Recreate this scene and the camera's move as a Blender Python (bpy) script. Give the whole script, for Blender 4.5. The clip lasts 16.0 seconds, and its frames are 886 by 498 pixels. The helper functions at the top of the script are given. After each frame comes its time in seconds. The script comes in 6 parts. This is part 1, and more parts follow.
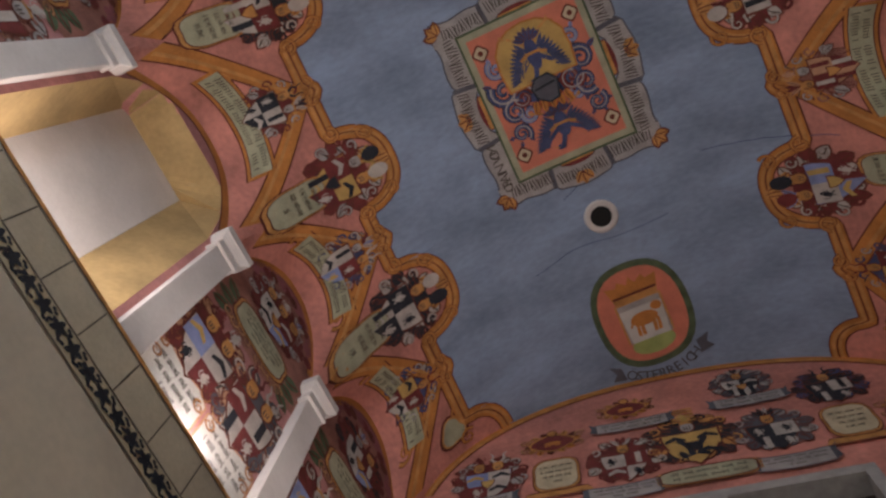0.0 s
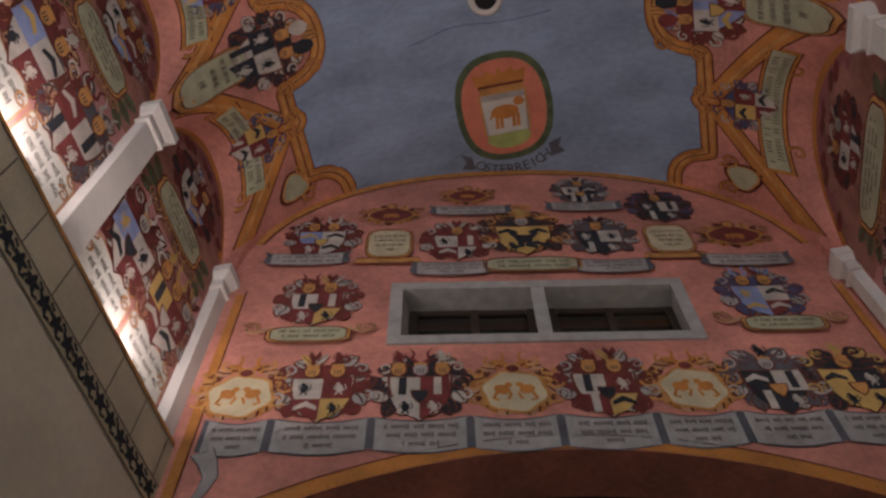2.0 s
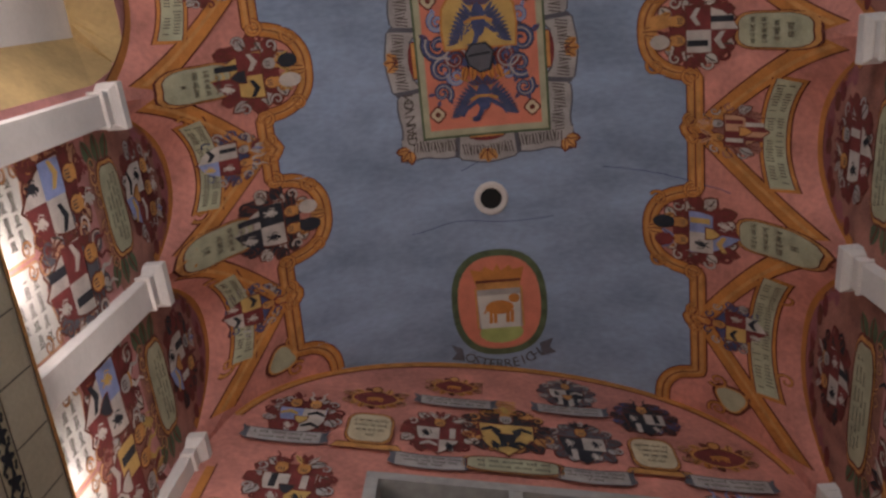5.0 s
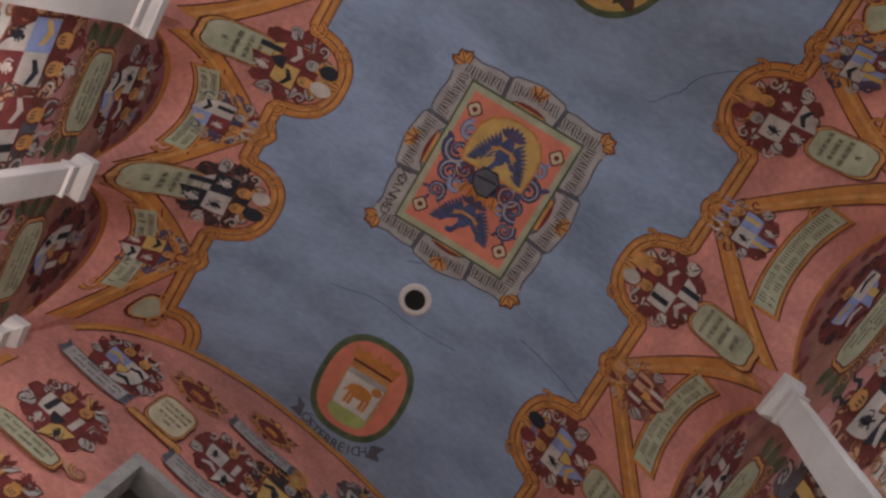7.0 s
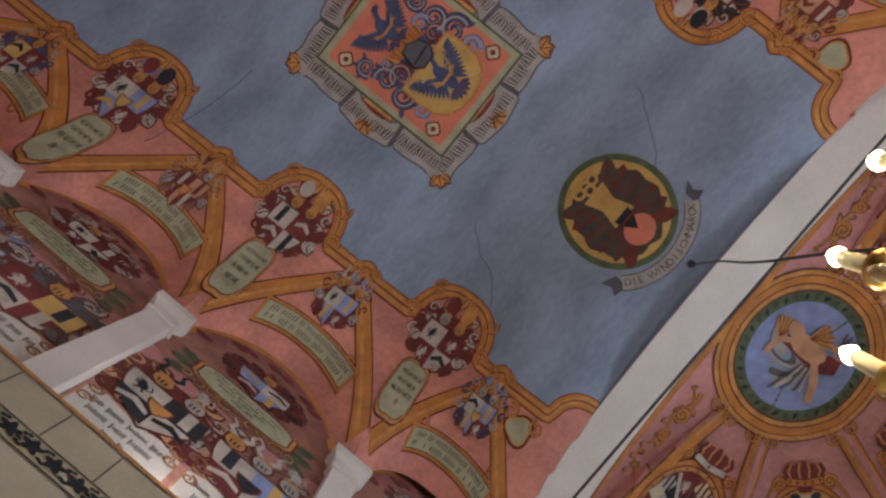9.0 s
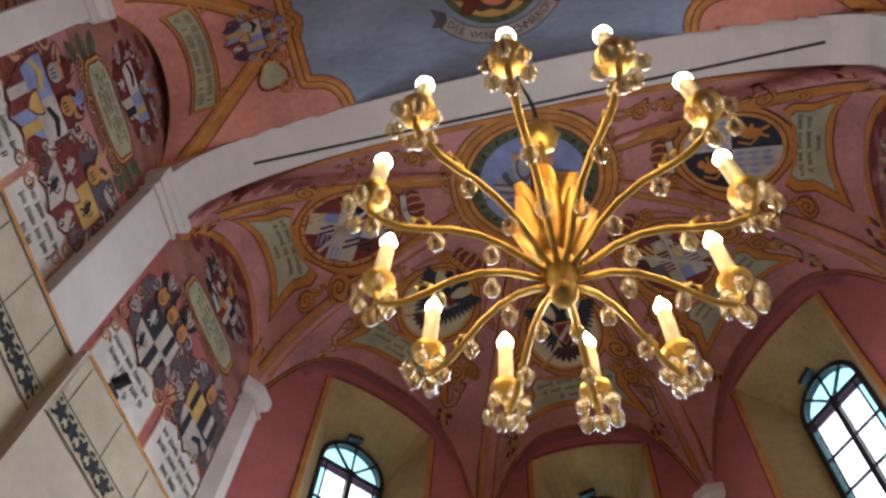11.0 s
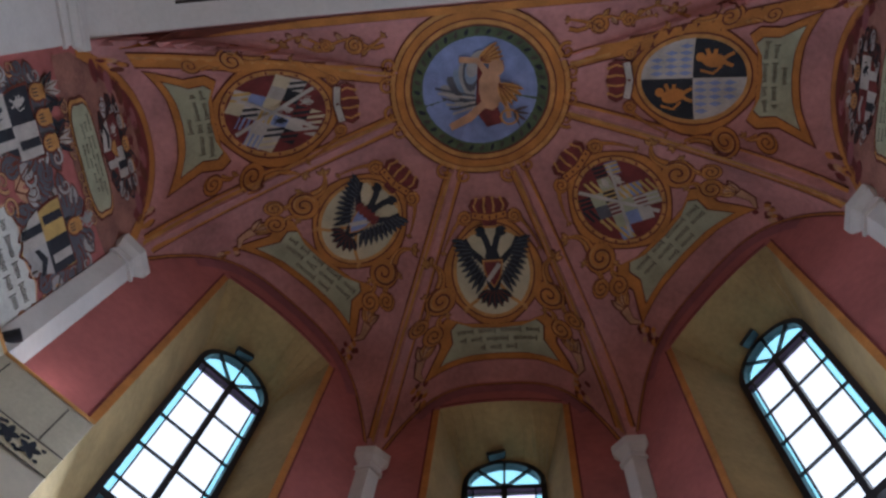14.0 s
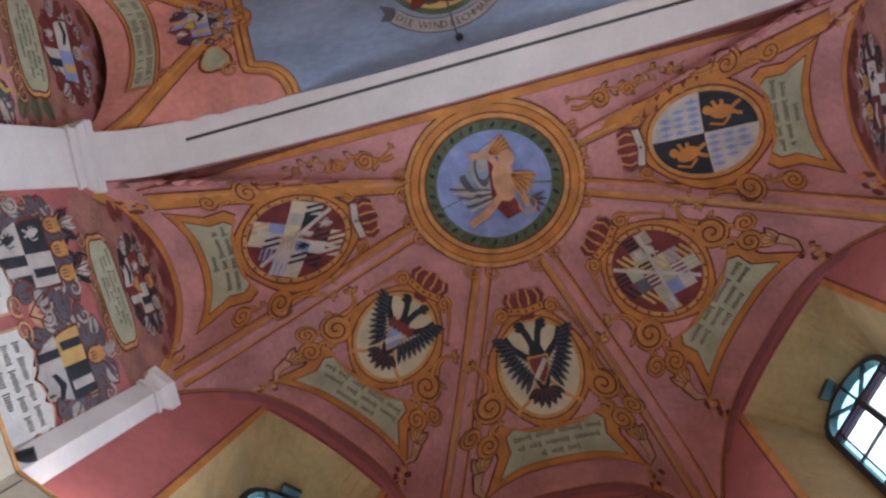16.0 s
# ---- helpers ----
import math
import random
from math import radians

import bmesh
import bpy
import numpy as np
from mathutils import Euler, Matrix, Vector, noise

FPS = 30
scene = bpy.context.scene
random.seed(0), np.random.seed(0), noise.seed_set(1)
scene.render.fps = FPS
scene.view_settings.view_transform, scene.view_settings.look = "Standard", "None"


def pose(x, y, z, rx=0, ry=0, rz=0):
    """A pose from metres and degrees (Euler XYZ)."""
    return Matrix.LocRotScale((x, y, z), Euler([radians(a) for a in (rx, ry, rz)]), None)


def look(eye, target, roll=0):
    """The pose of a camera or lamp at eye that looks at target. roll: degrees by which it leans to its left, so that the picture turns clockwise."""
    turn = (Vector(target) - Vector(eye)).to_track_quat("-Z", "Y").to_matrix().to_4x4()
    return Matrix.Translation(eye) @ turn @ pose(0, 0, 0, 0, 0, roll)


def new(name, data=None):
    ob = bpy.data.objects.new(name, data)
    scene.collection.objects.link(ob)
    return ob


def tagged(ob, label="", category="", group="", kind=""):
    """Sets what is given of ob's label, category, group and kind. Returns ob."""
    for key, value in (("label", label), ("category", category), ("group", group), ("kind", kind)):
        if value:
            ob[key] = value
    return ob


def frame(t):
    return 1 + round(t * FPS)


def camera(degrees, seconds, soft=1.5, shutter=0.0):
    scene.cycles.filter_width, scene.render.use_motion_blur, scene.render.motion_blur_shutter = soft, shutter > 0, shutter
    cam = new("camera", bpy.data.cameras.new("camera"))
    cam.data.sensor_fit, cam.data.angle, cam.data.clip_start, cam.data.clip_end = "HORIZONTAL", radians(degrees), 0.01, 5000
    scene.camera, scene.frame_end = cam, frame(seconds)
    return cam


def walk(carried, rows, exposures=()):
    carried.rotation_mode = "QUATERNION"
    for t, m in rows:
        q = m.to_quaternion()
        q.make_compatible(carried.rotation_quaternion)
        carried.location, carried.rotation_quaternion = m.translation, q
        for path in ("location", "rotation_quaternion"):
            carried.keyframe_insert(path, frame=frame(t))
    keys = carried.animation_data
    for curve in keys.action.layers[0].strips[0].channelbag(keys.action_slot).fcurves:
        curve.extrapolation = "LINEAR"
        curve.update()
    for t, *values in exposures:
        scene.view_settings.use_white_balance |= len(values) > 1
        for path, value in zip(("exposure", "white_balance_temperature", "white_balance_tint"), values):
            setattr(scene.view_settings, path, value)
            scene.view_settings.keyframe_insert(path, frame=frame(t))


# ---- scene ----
cam = camera(54.7, 16.0, soft=2.6)
PATH = [
    (0, look((0.021, 4.419, 1.529), (0.919, 3.350, 6.330), 15.77)),
    (0.5, look((0.132, 4.336, 1.552), (0.864, 2.695, 6.218), 10.94)),
    (1, look((0.143, 4.230, 1.549), (0.525, 2.464, 6.211), 3.28)),
    (1.5, look((0.155, 4.212, 1.586), (0.610, 2.038, 6.065), 2.55)),
    (2, look((0.094, 4.179, 1.578), (0.541, 1.776, 5.940), -0.95)),
    (2.5, look((0.130, 4.150, 1.596), (0.396, 1.746, 5.972), -3.81)),
    (3, look((0.104, 4.157, 1.578), (0.370, 1.727, 5.939), -3.24)),
    (3.5, look((0.102, 4.202, 1.585), (0.385, 1.928, 6.028), -1.34)),
    (4, look((0.106, 4.235, 1.593), (0.380, 2.212, 6.157), 0.57)),
    (4.5, look((0.104, 4.261, 1.601), (0.327, 2.453, 6.257), 1.33)),
    (4.7, look((0.104, 4.262, 1.601), (0.336, 2.609, 6.314), 2.38)),
    (6.8, look((-0.279, 4.640, 1.627), (-0.064, 3.511, 6.494), 34.44)),
    (7, look((-0.321, 4.703, 1.637), (-0.135, 3.612, 6.513), 40.82)),
    (7.5, look((-0.455, 4.840, 1.672), (-0.412, 3.881, 6.579), 57.55)),
    (8, look((-0.546, 4.931, 1.653), (-0.562, 4.131, 6.588), 80.57)),
    (8.2, look((-0.626, 5.038, 1.673), (-0.723, 4.318, 6.620), 84.53)),
    (10.3, look((0.302, 4.520, 1.659), (-0.419, 6.359, 6.252), 4.82)),
    (10.5, look((0.238, 4.685, 1.630), (-0.415, 6.664, 6.175), 3.05)),
    (11, look((0.236, 5.107, 1.580), (-0.488, 7.143, 6.090), 7.08)),
    (11.5, look((0.240, 5.563, 1.464), (-0.457, 7.624, 5.966), 10.93)),
    (12, look((0.310, 5.910, 1.459), (-0.299, 8.048, 5.938), 9.23)),
    (12.5, look((0.406, 6.264, 1.446), (-0.266, 8.398, 5.917), 11.20)),
    (13, look((0.245, 6.578, 1.465), (-0.348, 8.731, 5.939), 11.19)),
    (13.5, look((0.292, 6.989, 1.578), (-0.184, 8.882, 6.182), 9.90)),
    (14, look((0.325, 7.233, 1.642), (-0.149, 8.718, 6.393), 13.25)),
    (14.5, look((0.432, 7.523, 1.662), (-0.195, 8.691, 6.483), 22.16)),
    (15, look((0.416, 7.804, 1.671), (-0.200, 8.724, 6.547), 27.03)),
    (15.5, look((0.426, 8.050, 1.698), (-0.143, 8.815, 6.607), 29.24)),
    (16, look((0.521, 8.180, 1.724), (-0.181, 8.507, 6.664), 50.81)),
]
EXPO = [(0, -0.52, 6550, 13), (3.5, -0.5, 6750, 14), (8, -0.22, 6350, 12), (10.5, -0.08, 6700, 15), (11.5, -0.74, 6600, 17), (12.2, -0.66, 6400, 15), (13, -0.58, 6000, 14), (14, -1.0, 5900, 14), (14.5, -0.66, 5950, 16), (15.3, -0.12, 6050, 17), (16, 0.1, 6100, 17)]
walk(cam, PATH, EXPO)

# ---- light ----
world = bpy.data.worlds.new("sky")
scene.world = world
world.use_nodes = True
wn = world.node_tree.nodes
sky = wn.new("ShaderNodeTexSky")
sky.sky_type, sky.sun_disc = "NISHITA", False
sky.sun_elevation, sky.sun_rotation = radians(40), radians(160)
wn["Background"].inputs["Strength"].default_value = 0.1
world.node_tree.links.new(sky.outputs["Color"], wn["Background"].inputs["Color"])


def area(name, m, sx, sy, watts, colour):
    d = bpy.data.lights.new(name, "AREA")
    d.shape, d.size, d.size_y, d.energy, d.color = "RECTANGLE", sx, sy, watts, colour
    ob = new(name, d)
    ob.matrix_world = m
    return ob


LED, LED_END, DAY = 21.0, 1.0, 240.0
COOL, WARM, SKY = (1.0, 0.88, 0.84), (1.0, 0.72, 0.42), (0.74, 0.87, 1.0)

# ---- materials ----
def mat(name, colour, vary=0.16, rough=0.85, metal=0.0, scale=3.0, bump=0.12, stretch=None):
    m = bpy.data.materials.new(name)
    m.use_nodes = True
    n, l = m.node_tree.nodes, m.node_tree.links
    b = n["Principled BSDF"]
    b.inputs["Roughness"].default_value, b.inputs["Metallic"].default_value = rough, metal
    geo = n.new("ShaderNodeNewGeometry")
    big, fine = n.new("ShaderNodeTexNoise"), n.new("ShaderNodeTexNoise")
    big.inputs["Scale"].default_value, big.inputs["Detail"].default_value = scale, 6.0
    fine.inputs["Scale"].default_value, fine.inputs["Detail"].default_value = scale * 11, 4.0
    if stretch:
        mp = n.new("ShaderNodeMapping")
        mp.inputs["Scale"].default_value = stretch
        l.new(geo.outputs["Position"], mp.inputs["Vector"])
        l.new(mp.outputs["Vector"], big.inputs["Vector"])
        l.new(mp.outputs["Vector"], fine.inputs["Vector"])
    else:
        l.new(geo.outputs["Position"], big.inputs["Vector"])
        l.new(geo.outputs["Position"], fine.inputs["Vector"])
    add = n.new("ShaderNodeMath")
    add.operation = "MULTIPLY_ADD"
    l.new(fine.outputs["Fac"], add.inputs[0])
    add.inputs[1].default_value = 0.45
    l.new(big.outputs["Fac"], add.inputs[2])
    ramp = n.new("ShaderNodeMapRange")
    ramp.inputs["From Min"].default_value, ramp.inputs["From Max"].default_value = 0.45, 1.0
    ramp.inputs["To Min"].default_value, ramp.inputs["To Max"].default_value = 1 - 1.5 * vary, 1 + 1.5 * vary
    l.new(add.outputs[0], ramp.inputs["Value"])
    mul = n.new("ShaderNodeVectorMath")
    mul.operation = "SCALE"
    mul.inputs[0].default_value = colour
    l.new(ramp.outputs["Result"], mul.inputs["Scale"])
    l.new(mul.outputs["Vector"], b.inputs["Base Color"])
    if bump:
        bp = n.new("ShaderNodeBump")
        bp.inputs["Strength"].default_value, bp.inputs["Distance"].default_value = bump, 0.02
        l.new(add.outputs[0], bp.inputs["Height"])
        l.new(bp.outputs["Normal"], b.inputs["Normal"])
    return m


def glow(name, colour, strength):
    m = bpy.data.materials.new(name)
    m.use_nodes = True
    n = m.node_tree.nodes
    n.clear()
    e, o = n.new("ShaderNodeEmission"), n.new("ShaderNodeOutputMaterial")
    e.inputs["Color"].default_value, e.inputs["Strength"].default_value = (*colour, 1), strength
    m.node_tree.links.new(e.outputs[0], o.inputs[0])
    return m


def pane_mat(name, colour, gloss=0.06):
    m = bpy.data.materials.new(name)
    m.use_nodes = True
    n, l = m.node_tree.nodes, m.node_tree.links
    n.clear()
    t, g, x, o = (n.new("ShaderNode" + k) for k in ("BsdfTransparent", "BsdfGlossy", "MixShader", "OutputMaterial"))
    t.inputs["Color"].default_value = (*colour, 1)
    g.inputs["Roughness"].default_value = 0.08
    x.inputs["Fac"].default_value = gloss
    l.new(t.outputs[0], x.inputs[1]), l.new(g.outputs[0], x.inputs[2]), l.new(x.outputs[0], o.inputs[0])
    return m


M = {
    "blue": mat("blue_paint", (0.245, 0.315, 0.44), 0.2, scale=1.5, stretch=(0.75, 1.5, 0.4)),
    "pink": mat("pink_paint", (0.56, 0.225, 0.18), 0.26, scale=1.7),
    "oldrose": mat("old_rose_paint", (0.5, 0.225, 0.215), 0.22, scale=1.8),
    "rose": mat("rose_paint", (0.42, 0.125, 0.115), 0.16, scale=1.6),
    "mauve": mat("mauve_paint", (0.3, 0.1, 0.11), 0.2, scale=1.6),
    "umber": mat("brown_rose_paint", (0.3, 0.13, 0.1), 0.3, scale=4),
    "ochre": mat("ochre_paint", (0.5, 0.195, 0.045), 0.2, scale=4),
    "gold": mat("gold_paint", (0.53, 0.25, 0.075), 0.22, scale=8),
    "line": mat("brown_line_paint", (0.14, 0.034, 0.02), 0.2, scale=8),
    "maroon": mat("maroon_paint", (0.17, 0.03, 0.028), 0.25, scale=8),
    "black": mat("black_paint", (0.02, 0.022, 0.03), 0.3, scale=8),
    "navy": mat("navy_paint", (0.06, 0.075, 0.17), 0.3, scale=8),
    "azure": mat("azure_paint", (0.23, 0.28, 0.5), 0.2, scale=6),
    "white": mat("white_paint", (0.47, 0.42, 0.38), 0.2, scale=6),
    "cream": mat("cream_paint", (0.54, 0.46, 0.31), 0.14, scale=5),
    "panel": mat("pale_label_paint", (0.58, 0.56, 0.52), 0.1, scale=5),
    "sage": mat("sage_label_paint", (0.38, 0.37, 0.25), 0.16, scale=5),
    "yellow": mat("yellow_paint", (0.53, 0.34, 0.11), 0.16, scale=6),
    "grey": mat("grey_ribbon_paint", (0.37, 0.34, 0.33), 0.18, scale=5),
    "dgrey": mat("dark_grey_paint", (0.1, 0.1, 0.12), 0.2, scale=6),
    "green": mat("green_paint", (0.085, 0.115, 0.06), 0.25, scale=8),
    "grass": mat("light_green_paint", (0.36, 0.42, 0.14), 0.15, scale=6),
    "red": mat("red_paint", (0.62, 0.2, 0.13), 0.12, scale=5),
    "ink": mat("ink_paint", (0.075, 0.06, 0.05), 0.2, scale=8),
    "flesh": mat("tan_paint", (0.5, 0.27, 0.16), 0.2, scale=8),
    "plaster": mat("white_plaster", (0.64, 0.6, 0.57), 0.07, scale=2.5),
    "beige": mat("beige_plaster", (0.57, 0.49, 0.385), 0.1, scale=1.4),
    "ashlar": mat("ashlar_plaster", (0.52, 0.45, 0.33), 0.12, scale=3),
    "olive": mat("ochre_plaster", (0.39, 0.27, 0.12), 0.2, scale=2),
    "stone": mat("grey_stone", (0.36, 0.35, 0.34), 0.14, scale=9, bump=0.3),
    # wood of the casements; also colours the gallery room as if in shade
    "dark": mat("dark_wood_and_dim_room", (0.035, 0.022, 0.015), 0.2, rough=0.5, scale=12),
    "void": mat("dark_interior", (0.03, 0.026, 0.022), 0.2),
    "iron": mat("black_iron", (0.02, 0.022, 0.03), 0.15, rough=0.45, scale=20),
    "brass": mat("polished_brass", (0.95, 0.64, 0.19), 0.1, rough=0.42, metal=1.0, scale=20, bump=0.03),
    "wax": mat("cream_candle", (0.78, 0.68, 0.45), 0.06, rough=0.5),
    "cable": mat("black_cable", (0.03, 0.028, 0.026), 0.1, rough=0.6),
    "floor": mat("stone_floor", (0.3, 0.25, 0.2), 0.15, scale=2),
    "hole": mat("hole_shade", (0.008, 0.008, 0.008), 0.1, bump=0),
}
M["crystal"] = pane_mat("glass_drop", (1.0, 0.9, 0.66), 0.42)
M["pane"] = pane_mat("clear_pane", (0.97, 0.985, 1.0))
M["cyan"] = pane_mat("pale_cyan_pane", (0.6, 0.87, 0.92))
M["violet"] = pane_mat("pale_violet_pane", (0.78, 0.66, 0.84))
M["darkpane"] = pane_mat("dark_pane", (0.6, 0.6, 0.58), 0.12)
M["sky"] = glow("bright_day", (0.93, 0.97, 1.0), 3.0)
M["bulb"] = glow("lamp_bulb", (1.0, 0.8, 0.46), 85.0)
M["lamp"] = glow("far_lamp", (1.0, 0.7, 0.3), 4.0)


# ---- mesh helpers ----
def put(name, bm, mats, parent=None, label="", smooth=False, category="", kind="", group=""):
    me = bpy.data.meshes.new(name)
    bm.normal_update()
    bm.to_mesh(me)
    bm.free()
    for m in mats if isinstance(mats, (list, tuple)) else [mats]:
        me.materials.append(M[m])
    if smooth:
        for p in me.polygons:
            p.use_smooth = True
    ob = new(name, me)
    ob.parent = parent
    return tagged(ob, label, category, group, kind)


def part(name, bm, mats, parent, label="", smooth=False):
    return put(name, bm, mats, parent, label, smooth)


def anchor(name, at, label, category, group="", kind=""):
    ob = new(name)
    ob.empty_display_size = 0.1
    ob.location = at
    bpy.context.view_layer.update()
    return tagged(ob, label, category, group, kind)


def prism(bm, ring0, ring1):
    a, b = [bm.verts.new(p) for p in ring0], [bm.verts.new(p) for p in ring1]
    n = len(a)
    for i in range(n):
        bm.faces.new((a[i], a[(i + 1) % n], b[(i + 1) % n], b[i]))
    bm.faces.new(a[::-1]), bm.faces.new(b)


def box(bm, o, ax, ay, az):
    o, ax, ay, az = Vector(o), Vector(ax), Vector(ay), Vector(az)
    prism(bm, [o, o + ax, o + ax + ay, o + ay], [o + az, o + ax + az, o + ax + ay + az, o + ay + az])


def tube(bm, pts, r, n=8, taper=None):
    pts = [Vector(p) for p in pts]
    rings = []
    for i, p in enumerate(pts):
        d = (pts[min(i + 1, len(pts) - 1)] - pts[max(i - 1, 0)]).normalized()
        s = d.orthogonal().normalized()
        w = d.cross(s)
        rr = r if taper is None else r * taper[i]
        rings.append([bm.verts.new(p + rr * (math.cos(k * 2 * math.pi / n) * s + math.sin(k * 2 * math.pi / n) * w)) for k in range(n)])
    for a, b in zip(rings, rings[1:]):
        for k in range(n):
            bm.faces.new((a[k], a[(k + 1) % n], b[(k + 1) % n], b[k]))
    bm.faces.new(rings[0][::-1]), bm.faces.new(rings[-1])


def lathe(bm, at, prof, n=16):
    at = Vector(at)
    rings = [[bm.verts.new(at + Vector((r * math.cos(k * 2 * math.pi / n), r * math.sin(k * 2 * math.pi / n), z))) for k in range(n)] for r, z in prof]
    for a, b in zip(rings, rings[1:]):
        for k in range(n):
            bm.faces.new((a[k], a[(k + 1) % n], b[(k + 1) % n], b[k]))
    bm.faces.new(rings[0][::-1]), bm.faces.new(rings[-1])


# ---- plan of the chapel ----
SKEW = 0.184            # the end wall stands askew
LEDGE = 6.17            # top of the thick lower walls
NECK = 8.01             # neck of the pilasters
CROWN = 10.709
CAPS_L = [0.55, 2.13, 3.62, 5.45, 7.1]
CAPS_R = [-0.40, 1.79, 3.6, 5.47, 7.1]
ARCH0, ARCH1 = 7.0, 7.42


def apex(side):
    return 2.17 if side > 0 else 2.03



def half(y):
    return 2.9 + 0.044 * (y - 4)


def barrel(x, y):
    u = min(abs(x) / (half(y) + 0.02), 1.0)
    return 8.15 + (CROWN - 8.15) * (1 - u ** 2.2) ** 0.4


def bay(y, side):
    caps = CAPS_L if side > 0 else CAPS_R
    for a, b in zip(caps, caps[1:]):
        if a <= y <= b:
            return a, b
    return None


def wall_arch(y, side):
    b = bay(y, side)
    if not b:
        return 8.15
    q = abs(2 * (y - b[0]) / (b[1] - b[0]) - 1)
    return 8.15 + 1.12 * (1 - q ** 2.4)


def groin(y, side):
    b = bay(y, side)
    if not b:
        return half(y)
    q = abs(2 * (y - b[0]) / (b[1] - b[0]) - 1)
    return apex(side) + (half(y) - apex(side)) * q


SINK = Vector((-0.1, 4.75, 1.65))


def smooth(t):
    t = min(max(t, 0.0), 1.0)
    return t * t * (3 - 2 * t)


def nave(x, y):
    """The nave vault, whose crown sinks towards the lower chancel arch."""
    side = 1 if x >= 0 else -1
    g, h = groin(y, side), half(y) + 0.1
    if abs(x) <= g:
        p = Vector((x, y, barrel(x, y)))
    else:
        t = min((abs(x) - g) / max(h - g, 1e-4), 1.0)
        p = Vector((x, y, barrel(g, y) * (1 - t) + wall_arch(y, side) * t))
    k = 1 - 0.115 * smooth((y - 4.6) / 2.6) * smooth((p.z - 8.4) / 2.0)
    p = SINK + (p - SINK) * k
    if p.y > ARCH0:
        p.z = max(p.z, soffit(p.x) + 0.04)
    return p


AC = Vector((0.0, 8.2))
AP = [(-3.03, 7.42), (-2.93, 9.17), (-1.13, 11.17), (1.13, 11.17), (2.93, 9.17), (3.03, 7.42)]
PEAK = [9.12, 9.58, 9.58, 9.58, 9.12]
APEX_Z = 9.78
SPRING = 8.02


def soffit(x):
    return 8.25 + 1.25 * (1 - min(abs(x) / 3.02, 1.0) ** 2.2) ** 0.42


def apse_sector(x, y):
    """The side of the polygon that the ray from the boss meets, the share along it, and the share of the way out."""
    dx, dy = x - AC.x, y - AC.y
    for i in range(6):
        a, b = Vector(AP[i]) - AC, Vector(AP[(i + 1) % 6]) - AC
        d = a.cross(b)
        s, t = (dx * b.y - dy * b.x) / d, (a.x * dy - a.y * dx) / d
        if s >= -1e-9 and t >= -1e-9:
            return i, t / max(s + t, 1e-9), s + t
    return 0, 0.5, 0.0


def apse(x, y):
    i, f, s = apse_sector(x, y)
    c = math.sqrt(max(0.0, 1 - min(s, 1.0) ** 2))
    if i == 5:
        wx = AC.x + (x - AC.x) / max(s, 0.05)
        za = soffit(wx) + 0.02 if s > 0.05 else APEX_Z
        return Vector((x, y, za + (APEX_Z - za) * c))
    rib = SPRING + (APEX_Z - SPRING) * c
    mid = PEAK[i] + (APEX_Z - PEAK[i]) * c
    w = 1 - abs(2 * f - 1) ** (2.4 if i in (0, 4) else 3.2)
    return Vector((x, y, rib * (1 - w) + mid * w))


def west(x, z):
    return Vector((x, SKEW * x, z))


def side_wall(side, off):
    return lambda y, z: Vector((side * (half(y) + off), y, z))


def plane(a, b, off=0.0):
    a, b = Vector((*a, 0)), Vector((*b, 0))
    d = (b - a).normalized()
    n = Vector((d.y, -d.x, 0))
    return lambda u, z: a + d * u + n * off + Vector((0, 0, z))


